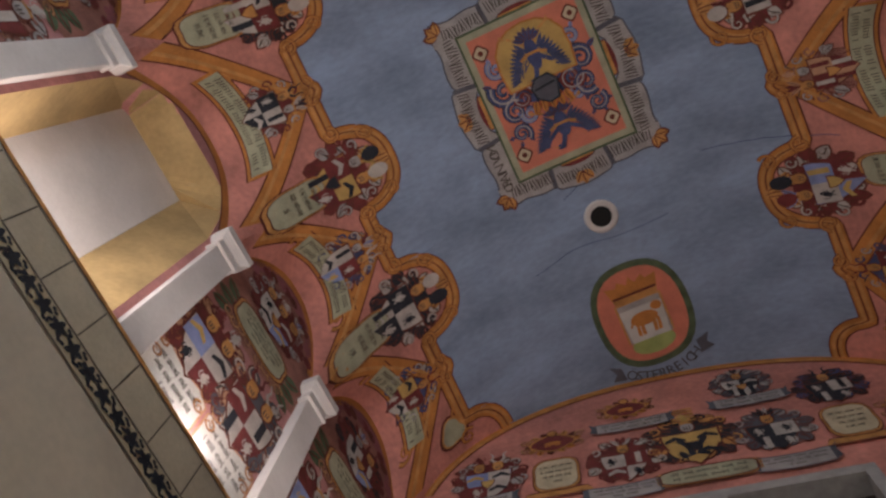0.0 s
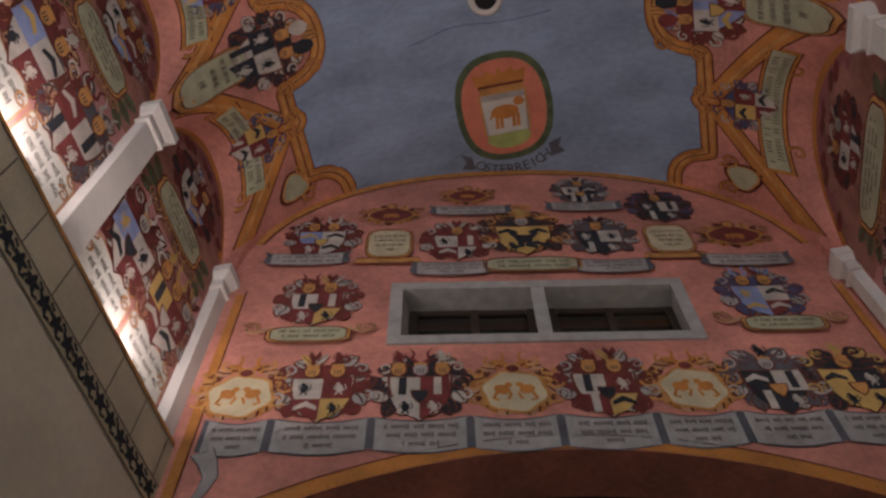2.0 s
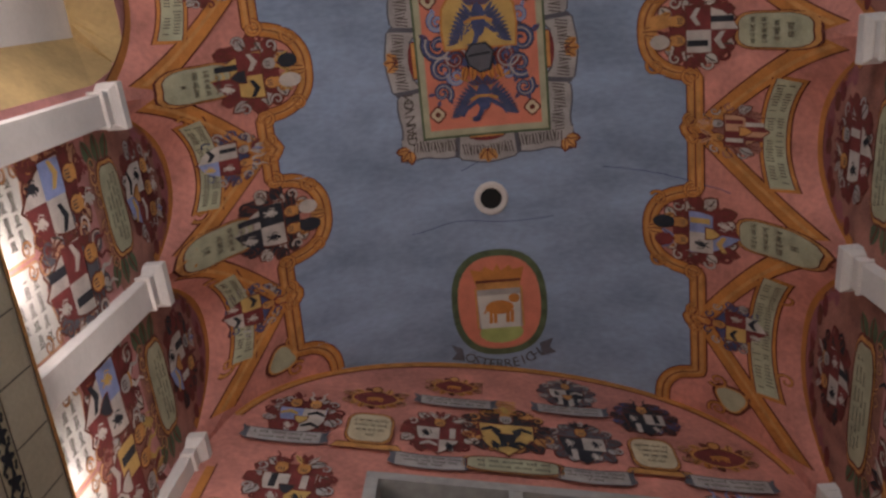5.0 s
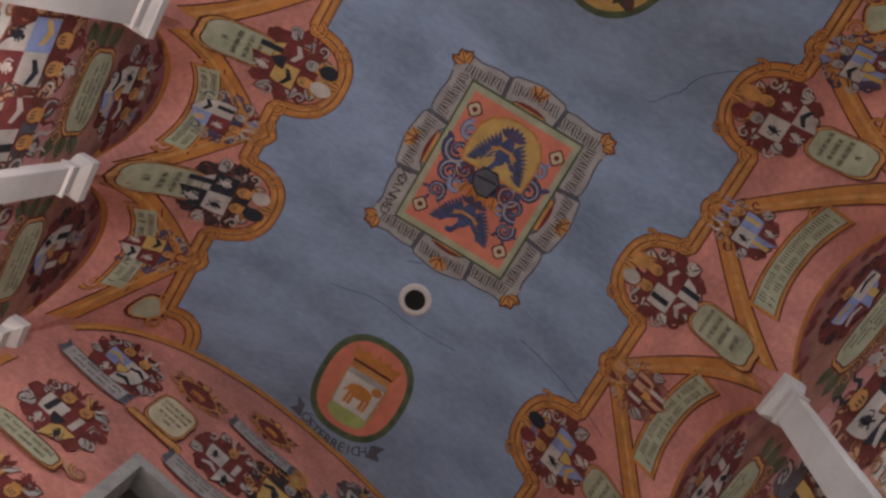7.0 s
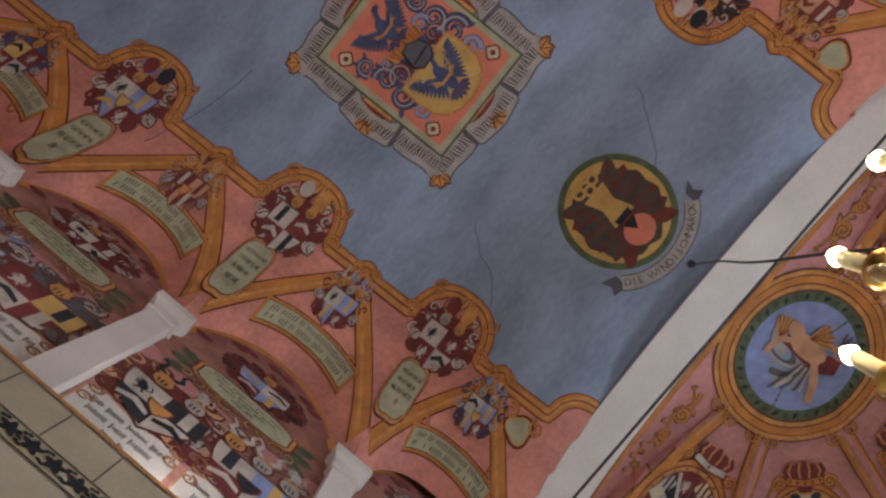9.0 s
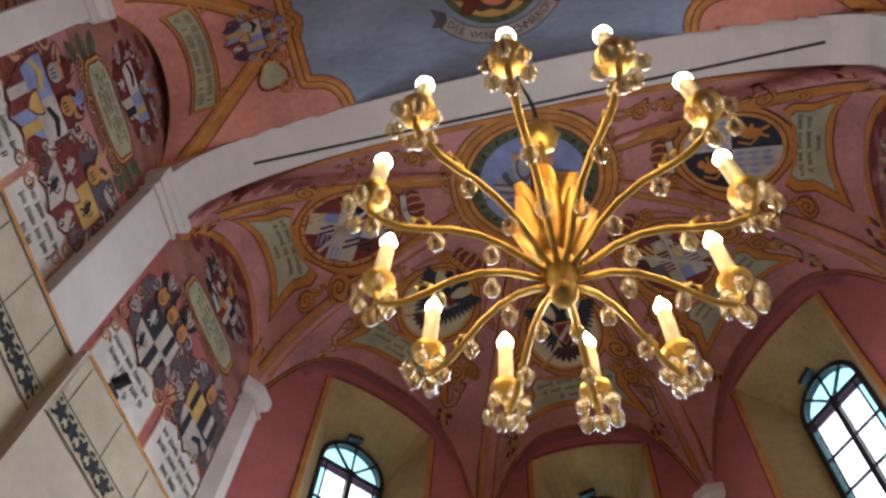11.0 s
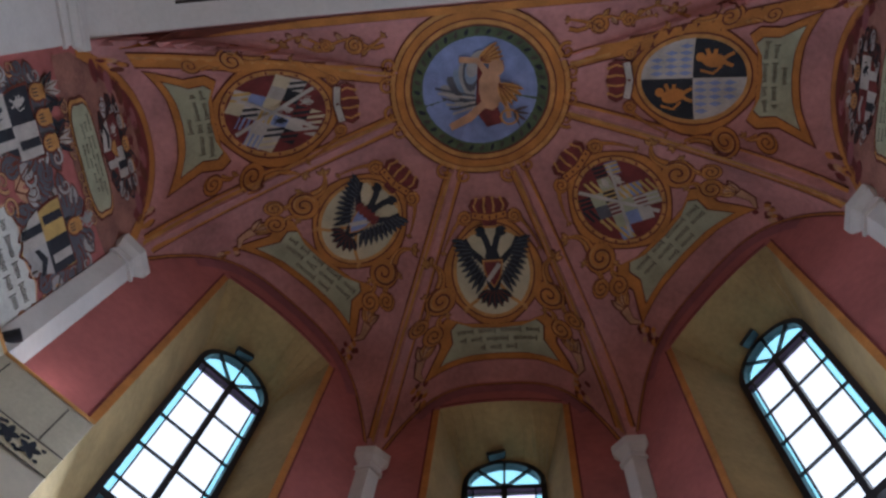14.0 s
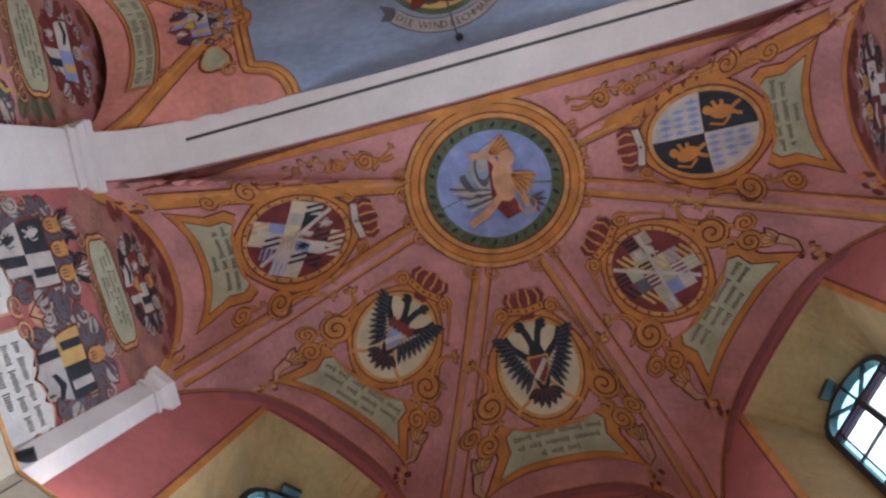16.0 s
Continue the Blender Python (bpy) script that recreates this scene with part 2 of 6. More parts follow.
# ---- painting on plaster: thin coloured skins that follow the wall ----
class Paint:
    def __init__(self, surf, inside):
        self.surf, self.inside, self.bm, self.mats = surf, Vector(inside), bmesh.new(), []
        self.o, self.sx, self.sy, self.a, self.base = (0, 0), 1, 1, 0, 0

    def at(self, u, v, sx=1.0, sy=None, turn=0.0, base=0):
        self.o, self.sx, self.sy, self.a, self.base = (u, v), sx, sx if sy is None else sy, radians(turn), base
        return self

    def p(self, q, layer):
        x, y = q[0] * self.sx, q[1] * self.sy
        u = self.o[0] + x * math.cos(self.a) - y * math.sin(self.a)
        v = self.o[1] + x * math.sin(self.a) + y * math.cos(self.a)
        e = 0.01
        c = self.surf(u, v)
        n = (self.surf(u + e, v) - self.surf(u - e, v)).cross(self.surf(u, v + e) - self.surf(u, v - e))
        n = n.normalized() if n.length > 1e-9 else (self.inside - c).normalized()
        if n.dot(self.inside - c) < 0:
            n = -n
        return c + n * (0.004 + 0.0024 * (layer + self.base + 1))

    def m(self, name):
        if name not in self.mats:
            self.mats.append(name)
        return self.mats.index(name)

    def fill(self, pts, name, layer=0, rings=2):
        k, bm = self.m(name), self.bm
        if self.surf in (nave, apse):
            sc = max(abs(self.sx), abs(self.sy))
            out = []
            for a, b in zip(pts, pts[1:] + pts[:1]):
                m = max(1, math.ceil(math.hypot(b[0] - a[0], b[1] - a[1]) * sc / 0.08))
                out += [(a[0] + (b[0] - a[0]) * t / m, a[1] + (b[1] - a[1]) * t / m) for t in range(m)]
            pts = out
            big = max(max(q[0] for q in pts) - min(q[0] for q in pts), max(q[1] for q in pts) - min(q[1] for q in pts)) * sc
            rings = max(1, math.ceil(big / 0.13))
        cx, cy = sum(q[0] for q in pts) / len(pts), sum(q[1] for q in pts) / len(pts)
        prev = None
        for r in range(rings):
            f = 1 - r / rings
            ring = [bm.verts.new(self.p((cx + (q[0] - cx) * f, cy + (q[1] - cy) * f), layer)) for q in pts]
            if prev:
                for i in range(len(ring)):
                    j = (i + 1) % len(ring)
                    bm.faces.new((prev[i], prev[j], ring[j], ring[i])).material_index = k
            prev = ring
        c = bm.verts.new(self.p((cx, cy), layer))
        for i in range(len(prev)):
            bm.faces.new((prev[i], prev[(i + 1) % len(prev)], c)).material_index = k

    def line(self, pts, w, name, layer=0, closed=False, taper=False):
        k, bm, n = self.m(name), self.bm, len(pts)
        prev = first = None
        for i, q in enumerate(pts):
            a, b = (pts[i - 1], pts[(i + 1) % n]) if closed else (pts[max(i - 1, 0)], pts[min(i + 1, n - 1)])
            dx, dy = b[0] - a[0], b[1] - a[1]
            d = math.hypot(dx, dy) or 1
            ww = w / 2 * ((1 - 0.75 * i / (n - 1)) if taper else 1)
            nx, ny = -dy / d * ww, dx / d * ww
            pair = (bm.verts.new(self.p((q[0] + nx, q[1] + ny), layer)), bm.verts.new(self.p((q[0] - nx, q[1] - ny), layer)))
            if prev:
                bm.faces.new((prev[0], prev[1], pair[1], pair[0])).material_index = k
            first = first or pair
            prev = pair
        if closed:
            bm.faces.new((prev[0], prev[1], first[1], first[0])).material_index = k

    def edged(self, pts, name, w, edge="line", layer=0, rings=2):
        self.fill(pts, name, layer, rings)
        self.line(pts, w, edge, layer + 1, closed=True)

    def done(self, name, parent, label=""):
        return part(name, self.bm, self.mats, parent, label)


def oval(cx, cy, rx, ry, n=24, turn=0.0, lobes=0, amp=0.0, ph=0.0):
    out = []
    for i in range(n):
        t = 2 * math.pi * i / n
        r = 1 + amp * math.cos(lobes * t + ph)
        x, y = rx * r * math.cos(t), ry * r * math.sin(t)
        c, s = math.cos(turn), math.sin(turn)
        out.append((cx + x * c - y * s, cy + x * s + y * c))
    return out


def heater(cx, cy, w, h, n=7):
    """A shield with a flat top and a rounded point."""
    out = [(cx - w, cy + h), (cx - w * 0.4, cy + h * 0.97), (cx + w * 0.4, cy + h * 0.97), (cx + w, cy + h)]
    for i in range(1, n):
        t = i / n
        out.append((cx + w * (1 - t ** 2.6) * (1.0 if t < 0.9 else 0.9), cy + h - 2 * h * t))
    out.append((cx, cy - h * 1.05))
    for i in range(n - 1, 0, -1):
        t = i / n
        out.append((cx - w * (1 - t ** 2.6) * (1.0 if t < 0.9 else 0.9), cy + h - 2 * h * t))
    return out


def spiral(cx, cy, r, turns=1.6, start=0.0, hand=1, n=22):
    return [(cx + r * (1 - 0.9 * i / n) * math.cos(start + hand * turns * 2 * math.pi * i / n),
             cy + r * (1 - 0.9 * i / n) * math.sin(start + hand * turns * 2 * math.pi * i / n)) for i in range(n + 1)]


def curl(P, cx, cy, r, start=0.0, hand=1, layer=0, colour="gold", turns=1.5):
    """A painted acanthus volute: a dark ground, a gold stroke and a brown centre line."""
    q = spiral(cx, cy, r, turns, start, hand)
    P.line(q, r * 0.5, "line", layer, taper=True)
    P.line(q, r * 0.32, "ochre" if colour == "gold" else colour, layer + 1, taper=True)
    P.line(q[:17], r * 0.1, "gold", layer + 2, taper=True)


def volute(P, cx, cy, r, start, hand, tail, layer=0, turns=1.7):
    """A painted scroll: an ochre disc wound by a dark spiral, running out into a striped leafy tail."""
    q = spiral(cx, cy, r * 0.94, turns, start, hand, 34)
    t0 = q[0]
    ex, ey = (q[0][0] - q[1][0]), (q[0][1] - q[1][1])
    body = [(t0[0] + (tail[0] - t0[0]) * k / 7 + ex * 5 * (k / 7) * (1 - k / 7), t0[1] + (tail[1] - t0[1]) * k / 7 + ey * 5 * (k / 7) * (1 - k / 7)) for k in range(8)]
    P.line(body, r * 0.78, "line", layer - 1, taper=True)
    P.fill(oval(cx, cy, r * 1.07, r * 1.07, 20), "line", layer - 1, 1)
    P.fill(oval(cx, cy, r * 0.98, r * 0.98, 20), "ochre", layer, 1)
    P.line(body, r * 0.6, "ochre", layer, taper=True)
    P.line([(x + ey * 0.6, y - ex * 0.6) for x, y in body], r * 0.14, "gold", layer + 1, taper=True)
    P.line(body, r * 0.08, "line", layer + 2, taper=True)
    P.line(spiral(cx, cy, r * 0.8, turns, start + 0.5, hand, 30), r * 0.13, "gold", layer + 1, taper=True)
    P.line(q, r * 0.13, "line", layer + 2)
    a = math.atan2(tail[1] - body[-2][1], tail[0] - body[-2][0])
    for k in (-1, 0, 1):
        leaf(P, tail[0], tail[1], r * 0.66, r * 0.36, a + k * 0.8, "line", layer, None)
        leaf(P, tail[0], tail[1], r * 0.56, r * 0.24, a + k * 0.8, "gold", layer + 1)


def leaf(P, x, y, ln, wd, a, colour, layer, vein="line"):
    c, s = math.cos(a), math.sin(a)
    sh = [(0, 0), (0.2, 0.42), (0.45, 0.5), (0.75, 0.38), (1.0, 0.06), (0.8, -0.3), (0.5, -0.5), (0.2, -0.36)]
    pts = [(x + ln * u * c - wd * v * s, y + ln * u * s + wd * v * c) for u, v in sh]
    P.fill(pts, colour, layer, 1)
    if vein:
        P.line([(x + ln * u * c - wd * v * s, y + ln * u * s + wd * v * c) for u, v in ((0, 0), (0.4, 0.12), (0.9, 0.05))], wd * 0.14, vein, layer + 1)


def beast(P, x, y, s, colour, layer, rng):
    """A small rampant charge: body, head, tail and limbs."""
    P.fill(oval(x, y, s * 0.3, s * 0.48, 10, rng.uniform(-0.4, 0.4)), colour, layer, 1)
    P.fill(oval(x - s * 0.16, y + s * 0.52, s * 0.2, s * 0.19, 8), colour, layer, 1)
    for dx, dy in ((-0.5, 0.3), (-0.48, -0.05), (-0.3, -0.75), (0.25, -0.75)):
        P.line([(x, y + dy * s * 0.4), (x + dx * s * 0.6, y + dy * s * 0.7), (x + dx * s, y + dy * s)], s * 0.15, colour, layer)
    P.line([(x + 0.25 * s, y - 0.3 * s), (x + 0.55 * s, y), (x + 0.4 * s, y + 0.5 * s)], s * 0.1, colour, layer)


def bars(P, cx, cy, w, h, rows, rng, layer, name="ink", tilt=0.0):
    """Writing too small to read: rows of short bars."""
    for r in range(rows):
        y = cy + h * (0.5 - (r + 0.5) / rows)
        ww = w * (1 - 0.16 * r * rng.random() - (0.45 if r == rows - 1 and rows > 2 else 0))
        x = -ww / 2
        while x < ww / 2 - 0.03 * w:
            ln = min(rng.uniform(0.12, 0.3) * w, ww / 2 - x)
            k = max(2, int(ln / (0.026 * w)))
            for i in range(k):
                xx = cx + x + ln * i / k
                hh = h / rows * (0.66 if i == 0 else rng.choice((0.36, 0.42, 0.5)))
                P.fill([(xx, y - hh * 0.5), (xx + ln / k * 0.5, y - hh * 0.5), (xx + ln / k * 0.58, y + hh * 0.5), (xx + ln / k * 0.08, y + hh * 0.5)], name, layer, 1)
            x += ln + 0.05 * w


def ribbon(P, w, h, rng, layer=0, colour="grey", bend=0.12):
    n = 12
    top = [(-w + 2 * w * i / n, h + bend * h * math.cos(math.pi * (i / n - 0.5)) * -2) for i in range(n + 1)]
    bot = [(x, y - 2 * h) for x, y in top]
    for s in (-1, 1):
        e = (s * w, top[0][1])
        P.fill([(e[0] - s * 0.08 * w, e[1] - h * 0.3), (e[0] + s * 0.2 * w, e[1] + h * 0.5), (e[0] + s * 0.13 * w, e[1] - h * 0.6), (e[0] + s * 0.2 * w, e[1] - h * 1.5), (e[0] - s * 0.08 * w, e[1] - h * 2.1)], "dgrey", layer, 1)
    P.edged(top + bot[::-1], colour, h * 0.14, "dgrey", layer + 1, 1)
    bars(P, 0, -h * 0.15, w * 1.7, h * 1.6, 3 if h > 0.1 else 2, rng, layer + 3)


def cartouche(P, w, h, rng, rows=3, layer=0, colour="sage", edge="gold"):
    out = oval(0, 0, w, h, 28, 0, 4, 0.09, math.pi)
    P.fill([(x * 1.14, y * 1.16) for x, y in out], "line", layer)
    P.fill([(x * 1.09, y * 1.11) for x, y in out], edge, layer + 1)
    P.edged(out, colour, w * 0.035, "line", layer + 2)
    bars(P, 0, 0, w * 1.45, h * 1.3, rows, rng, layer + 4)


SCHEMES = [("maroon", "white", "white", "maroon"), ("white", "black", "black", "white"), ("maroon", "yellow", "white", "maroon"),
           ("maroon", "white", "azure", "white"), ("white", "maroon", "maroon", "white"), ("azure", "white", "maroon", "azure"),
           ("flesh", "maroon", "maroon", "flesh"), ("white", "azure", "maroon", "white")]


def crest(P, rng, scheme=None, mantle=None, layer=0, helms=None):
    """A painted coat of arms about one unit wide: mantling, shield with its fields and charges, helmets and their crests."""
    sc = scheme or SCHEMES[rng.randrange(len(SCHEMES))]
    mantle = mantle or rng.choice([("maroon", "white"), ("maroon", "flesh"), ("dgrey", "white"), ("umber", "grey"), ("navy", "grey"), ("maroon", "grey")])
    helms = helms or rng.choice([1, 2, 2, 3])
    P.fill(oval(0, -0.02, 0.4, 0.36, 22, 0, 9, 0.05), "umber", layer - 0.8)
    for s in (-1, 1):
        for i in range(11):
            a = math.pi / 2 - s * (0.2 + 0.235 * i + rng.uniform(-0.06, 0.06))
            r0 = 0.25 + 0.06 * (i % 2)
            c = mantle[i % 3 == 1]
            x, y = r0 * math.cos(a), 0.03 + r0 * math.sin(a) * 1.05
            ln, wd, b = rng.uniform(0.14, 0.2), rng.uniform(0.11, 0.16), a - s * rng.uniform(0.3, 0.9)
            leaf(P, x, y, ln * 1.12, wd * 1.25, b, "line", layer + (i % 2) * 0.8 - 0.4, None)
            leaf(P, x, y, ln, wd, b, c, layer + (i % 2) * 0.8, "ink" if c in ("white", "grey") else "line")
        for i in range(5):
            a = math.pi / 2 - s * (0.4 + 0.5 * i)
            q = spiral(0.42 * math.cos(a), 0.4 * math.sin(a) + 0.02, 0.075, 1.15, a + 2, -s, 12)
            P.line(q, 0.045, "line", layer + 2, taper=True)
            P.line(q, 0.03, mantle[i % 2], layer + 3, taper=True)
    Z = lambda pts: [(x * 1.04, -0.12 + (y + 0.12) * 1.02) for x, y in pts]
    P.fill(oval(0, -0.02, 0.42, 0.36, 20, 0, 9, 0.06), mantle[0], layer - 0.5)
    sh = Z(heater(0, -0.14, 0.26, 0.27))
    P.fill([(x * 1.09, -0.14 + (y + 0.14) * 1.08) for x, y in sh], "line", layer + 3)
    P.fill(sh, sc[0], layer + 4)
    P.fill(Z([(0, 0.125), (0.25, 0.125), (0.255, -0.02), (0.25, -0.14), (0, -0.14)]), sc[1], layer + 5, 1)
    P.fill(Z([(0, -0.14), (0, -0.41), (-0.12, -0.345), (-0.2, -0.26), (-0.245, -0.14)]), sc[2], layer + 5, 1)
    if sc[3] != sc[0]:
        P.fill(Z([(0, -0.14), (0.245, -0.14), (0.2, -0.26), (0.12, -0.345), (0, -0.41)]), sc[3], layer + 5, 1)
    opp = {"grey": "black", "cream": "ochre", "flesh": "maroon", "maroon": "white", "white": "black", "yellow": "black", "black": "white", "azure": "yellow", "navy": "yellow"}
    for k, (x, y) in enumerate(((-0.155, 0.0), (0.155, 0.0), (-0.12, -0.26), (0.12, -0.26))):
        c = opp[(sc[0], sc[1], sc[2], sc[3])[k]]
        t = rng.randrange(3)
        if t == 0:
            beast(P, x, y - 0.01, 0.11, c, layer + 6, rng)
        elif t == 1:
            P.fill([(x - 0.035, y + 0.12), (x + 0.035, y + 0.12), (x + 0.035, y - 0.11), (x - 0.035, y - 0.11)], c, layer + 6, 1)
        else:
            P.fill([(x - 0.1, y + 0.02), (x, y + 0.09), (x + 0.1, y + 0.02), (x + 0.1, y - 0.03), (x, y + 0.03), (x - 0.1, y - 0.03)], c, layer + 6, 1)
    if rng.random() < 0.5:
        P.fill(heater(0, -0.14, 0.085, 0.09), "line", layer + 7, 1)
        P.fill(heater(0, -0.14, 0.07, 0.075), opp[sc[0]] if opp[sc[0]] != sc[1] else "gold", layer + 8, 1)
    for i in range(helms):
        x = (i - (helms - 1) / 2) * (0.2 if helms > 2 else 0.23)
        P.edged(oval(x, 0.23, 0.075, 0.095, 12), "gold" if rng.random() < 0.75 else "grey", 0.016, "line", layer + 6, 1)
        for k in (-1, 0, 1):
            P.line([(x + k * 0.025, 0.17), (x + k * 0.028, 0.235)], 0.011, "ink", layer + 8)
        P.line([(x - 0.06, 0.295), (x, 0.31), (x + 0.06, 0.295)], 0.03, "gold", layer + 8)
        t = rng.randrange(3)
        c = rng.choice(sc)
        if t == 0:
            for s in (-1, 1):
                P.line([(x + s * 0.02, 0.3), (x + s * 0.08, 0.38), (x + s * 0.06, 0.46), (x + s * 0.1, 0.53)], 0.05, c, layer + 7, taper=True)
        elif t == 1:
            for k in range(4):
                leaf(P, x, 0.3, 0.22, 0.07, math.pi / 2 + (k - 1.5) * 0.42, sc[k], layer + 7)
        else:
            beast(P, x, 0.41, 0.13, c, layer + 7, rng)


def lettering(P, text, size, place, name, layer):
    """Letters of the built-in font, each laid at place(share along) = (x, y, turn)."""
    n = len(text)
    for i, ch in enumerate(text):
        if ch == " ":
            continue
        cu = bpy.data.curves.new("letter", "FONT")
        cu.body, cu.size, cu.align_x, cu.resolution_u = ch, size, "CENTER", 2
        ob = bpy.data.objects.new("letter", cu)
        me = ob.to_mesh()
        x0, y0, a = place((i + 0.5) / n)
        c, s = math.cos(a), math.sin(a)
        vs = [P.bm.verts.new(P.p((x0 + v.co.x * c - v.co.y * s, y0 + v.co.x * s + v.co.y * c), layer)) for v in me.vertices]
        for f in me.polygons:
            try:
                P.bm.faces.new([vs[k] for k in f.vertices]).material_index = P.m(name)
            except ValueError:
                pass
        ob.to_mesh_clear()
        bpy.data.objects.remove(ob)
        bpy.data.curves.remove(cu)

# ---- structure ----
def grid(bm, rows):
    vs = [[bm.verts.new(p) for p in r] for r in rows]
    for a, b in zip(vs, vs[1:]):
        for i in range(len(a) - 1):
            bm.faces.new((a[i], a[i + 1], b[i + 1], b[i]))


bm = bmesh.new()
rows = []
ys = sorted(set([-0.8 + 0.04 * i for i in range(206)] + CAPS_L + CAPS_R))
for y in ys:
    gl, gr, h = groin(y, 1), groin(y, -1), half(y) + 0.1
    xs = [-h + (h - gr) * i / 10 for i in range(10)] + [-gr * math.cos(math.pi / 2 * i / 36) for i in range(36)] + [gl * math.sin(math.pi / 2 * i / 36) for i in range(37)] + [gl + (h - gl) * i / 10 for i in range(1, 11)]
    rows.append([nave(x if abs(x) > 1e-6 else 0.0, y) for x in xs])
grid(bm, rows)
vault = put("vault_nave", bm, "pink", label="pink painted plaster barrel vault with side lunettes", category="vault", kind="structure", smooth=False)

bm = bmesh.new()
ring_dirs = []
for i in range(6):
    a, b = Vector(AP[i]), Vector(AP[(i + 1) % 6])
    ring_dirs += [a.lerp(b, k / 36) for k in range(36)]
rows = []
for k in range(1, 45):
    s = math.sin(math.pi / 2 * k / 44)
    rows.append([apse(*(AC + (q - AC) * (s * 0.9999))) for q in ring_dirs + ring_dirs[:1]])
grid(bm, rows)
bm.faces.new([bm.verts.new(p) for p in rows[0][:-1]])
avault = put("vault_apse", bm, "oldrose", label="pink painted plaster apse vault with radiating ribs", category="vault", kind="structure")


def column_wall(bm, surf, us, spans, depth):
    """A wall from upright strips: spans(u) lists the solid stretches of height, depth(u, z) the point on its far face."""
    for a, b in zip(us, us[1:]):
        e = (b - a) * 0.01
        for (l0, l1), (r0, r1) in zip(spans(a + e), spans(b - e)):
            if l1 - l0 < 0.01 and r1 - r0 < 0.01:
                continue
            prism(bm, [surf(a, l0), surf(b, r0), surf(b, r1), surf(a, l1)], [depth(a, l0), depth(b, r0), depth(b, r1), depth(a, l1)])


def steps(a, b, n, extra=()):
    return sorted(set([a + (b - a) * i / n for i in range(n + 1)] + list(extra)))


# end wall with its wide arch below and the gallery window
def gallery_arch(x):
    return 6.03 - 0.13 * x * x if abs(x) < 2.55 else 3.0


WX, WZ0, WZ1 = 1.19, 7.39, 8.13
bm = bmesh.new()


def west_spans(x):
    top = barrel(x, SKEW * x + 0.01) + 0.25
    lo = gallery_arch(x)
    return [(lo, WZ0), (WZ1, top)] if abs(x - 0.016) < WX else [(lo, 7.7), (7.7, top)]


column_wall(bm, west, steps(-2.86, 2.86, 40, (0.016 - WX, 0.016 + WX, -2.55, 2.55)), west_spans, lambda x, z: west(x, z) + Vector((0, -0.45, 0)))
wall_w = put("wall_west", bm, "pink", label="pink plaster end wall painted with coats of arms", category="wall", kind="structure")

def niche_top(y):
    return 8.15 + 0.82 * (1 - abs((y - 4.535) / 0.735) ** 7)


for side, word in ((1, "south"), (-1, "north")):
    bm = bmesh.new()
    sw = side_wall(side, 0.1)
    far = side_wall(side, 1.25)

    def lun_spans(y, side=side):
        top = wall_arch(y, side) + 0.04
        if side > 0 and 3.8 < y < 5.27:
            return [(5.6, LEDGE), (niche_top(y), max(top, niche_top(y) + 0.01))]
        return [(5.6, 7.0), (7.0, top)]

    column_wall(bm, sw, steps(-0.8, 7.1, 66, (3.8, 5.27)), lun_spans, far)
    w = put("wall_" + word, bm, "oldrose", label="plaster upper wall painted with coats of arms under arched lunettes", category="wall", kind="structure")
    if side > 0:
        wall_s = w
    else:
        wall_n = w
    bm = bmesh.new()
    lo_in, lo_out = side_wall(side, -0.03), side_wall(side, 1.25)
    prism(bm, [lo_in(-2.0, 0), lo_in(7.52, 0), lo_out(7.52, 0), lo_out(-2.0, 0)], [lo_in(-2.0, LEDGE), lo_in(7.52, LEDGE), lo_out(7.52, LEDGE), lo_out(-2.0, LEDGE)])
    w = put("wall_lower_" + word, bm, "beige", label="thick beige plaster lower wall with a painted frieze", category="wall", kind="structure")
    if side > 0:
        low_s = w
    else:
        low_n = w

# niche in the south wall
bm = bmesh.new()
fr, bk = side_wall(1, 0.1), side_wall(1, 0.5)
nn = 14
q0 = [(3.8, LEDGE)] + [(3.8 + 1.47 * i / nn, niche_top(3.8 + 1.47 * i / nn)) for i in range(nn + 1)] + [(5.27, LEDGE)]
q1 = [(4.15, LEDGE)] + [(4.15 + 0.93 * i / nn, 8.92) for i in range(nn + 1)] + [(5.08, LEDGE)]
for i in range(len(q0) - 1):
    bm.faces.new([bm.verts.new(p) for p in (fr(*q0[i]), fr(*q0[i + 1]), bk(*q1[i + 1]), bk(*q1[i]))])
niche = put("window_niche", bm, "olive", wall_s, "ochre reveals of a deep window niche")
bm = bmesh.new()
bm.faces.new([bm.verts.new(bk(*q)) for q in q1])
part("niche_back", bm, "plaster", wall_s, "white plaster back of the niche")

# apse walls with splayed window niches
SIDES = [plane(AP[i], AP[i + 1]) for i in range(5)]
LEN = [(Vector(AP[i + 1]) - Vector(AP[i])).length for i in range(5)]
NICHE = {1: (0.72, 1.97, 1.38, 0.385, 0.53), 2: (LEN[2] / 2 - 0.59, LEN[2] / 2 + 0.59, LEN[2] / 2, 0.385, 0.55), 3: (LEN[3] - 1.97, LEN[3] - 0.72, LEN[3] - 1.38, 0.385, 0.53)}
SILL, WTOP, WSPRING = 2.6, 8.95, 8.56


def niche_head(i, u):
    q = 2 * (u - NICHE[i][0]) / (NICHE[i][1] - NICHE[i][0]) - 1
    return 9.06 + 0.1 * (1 - q * q)

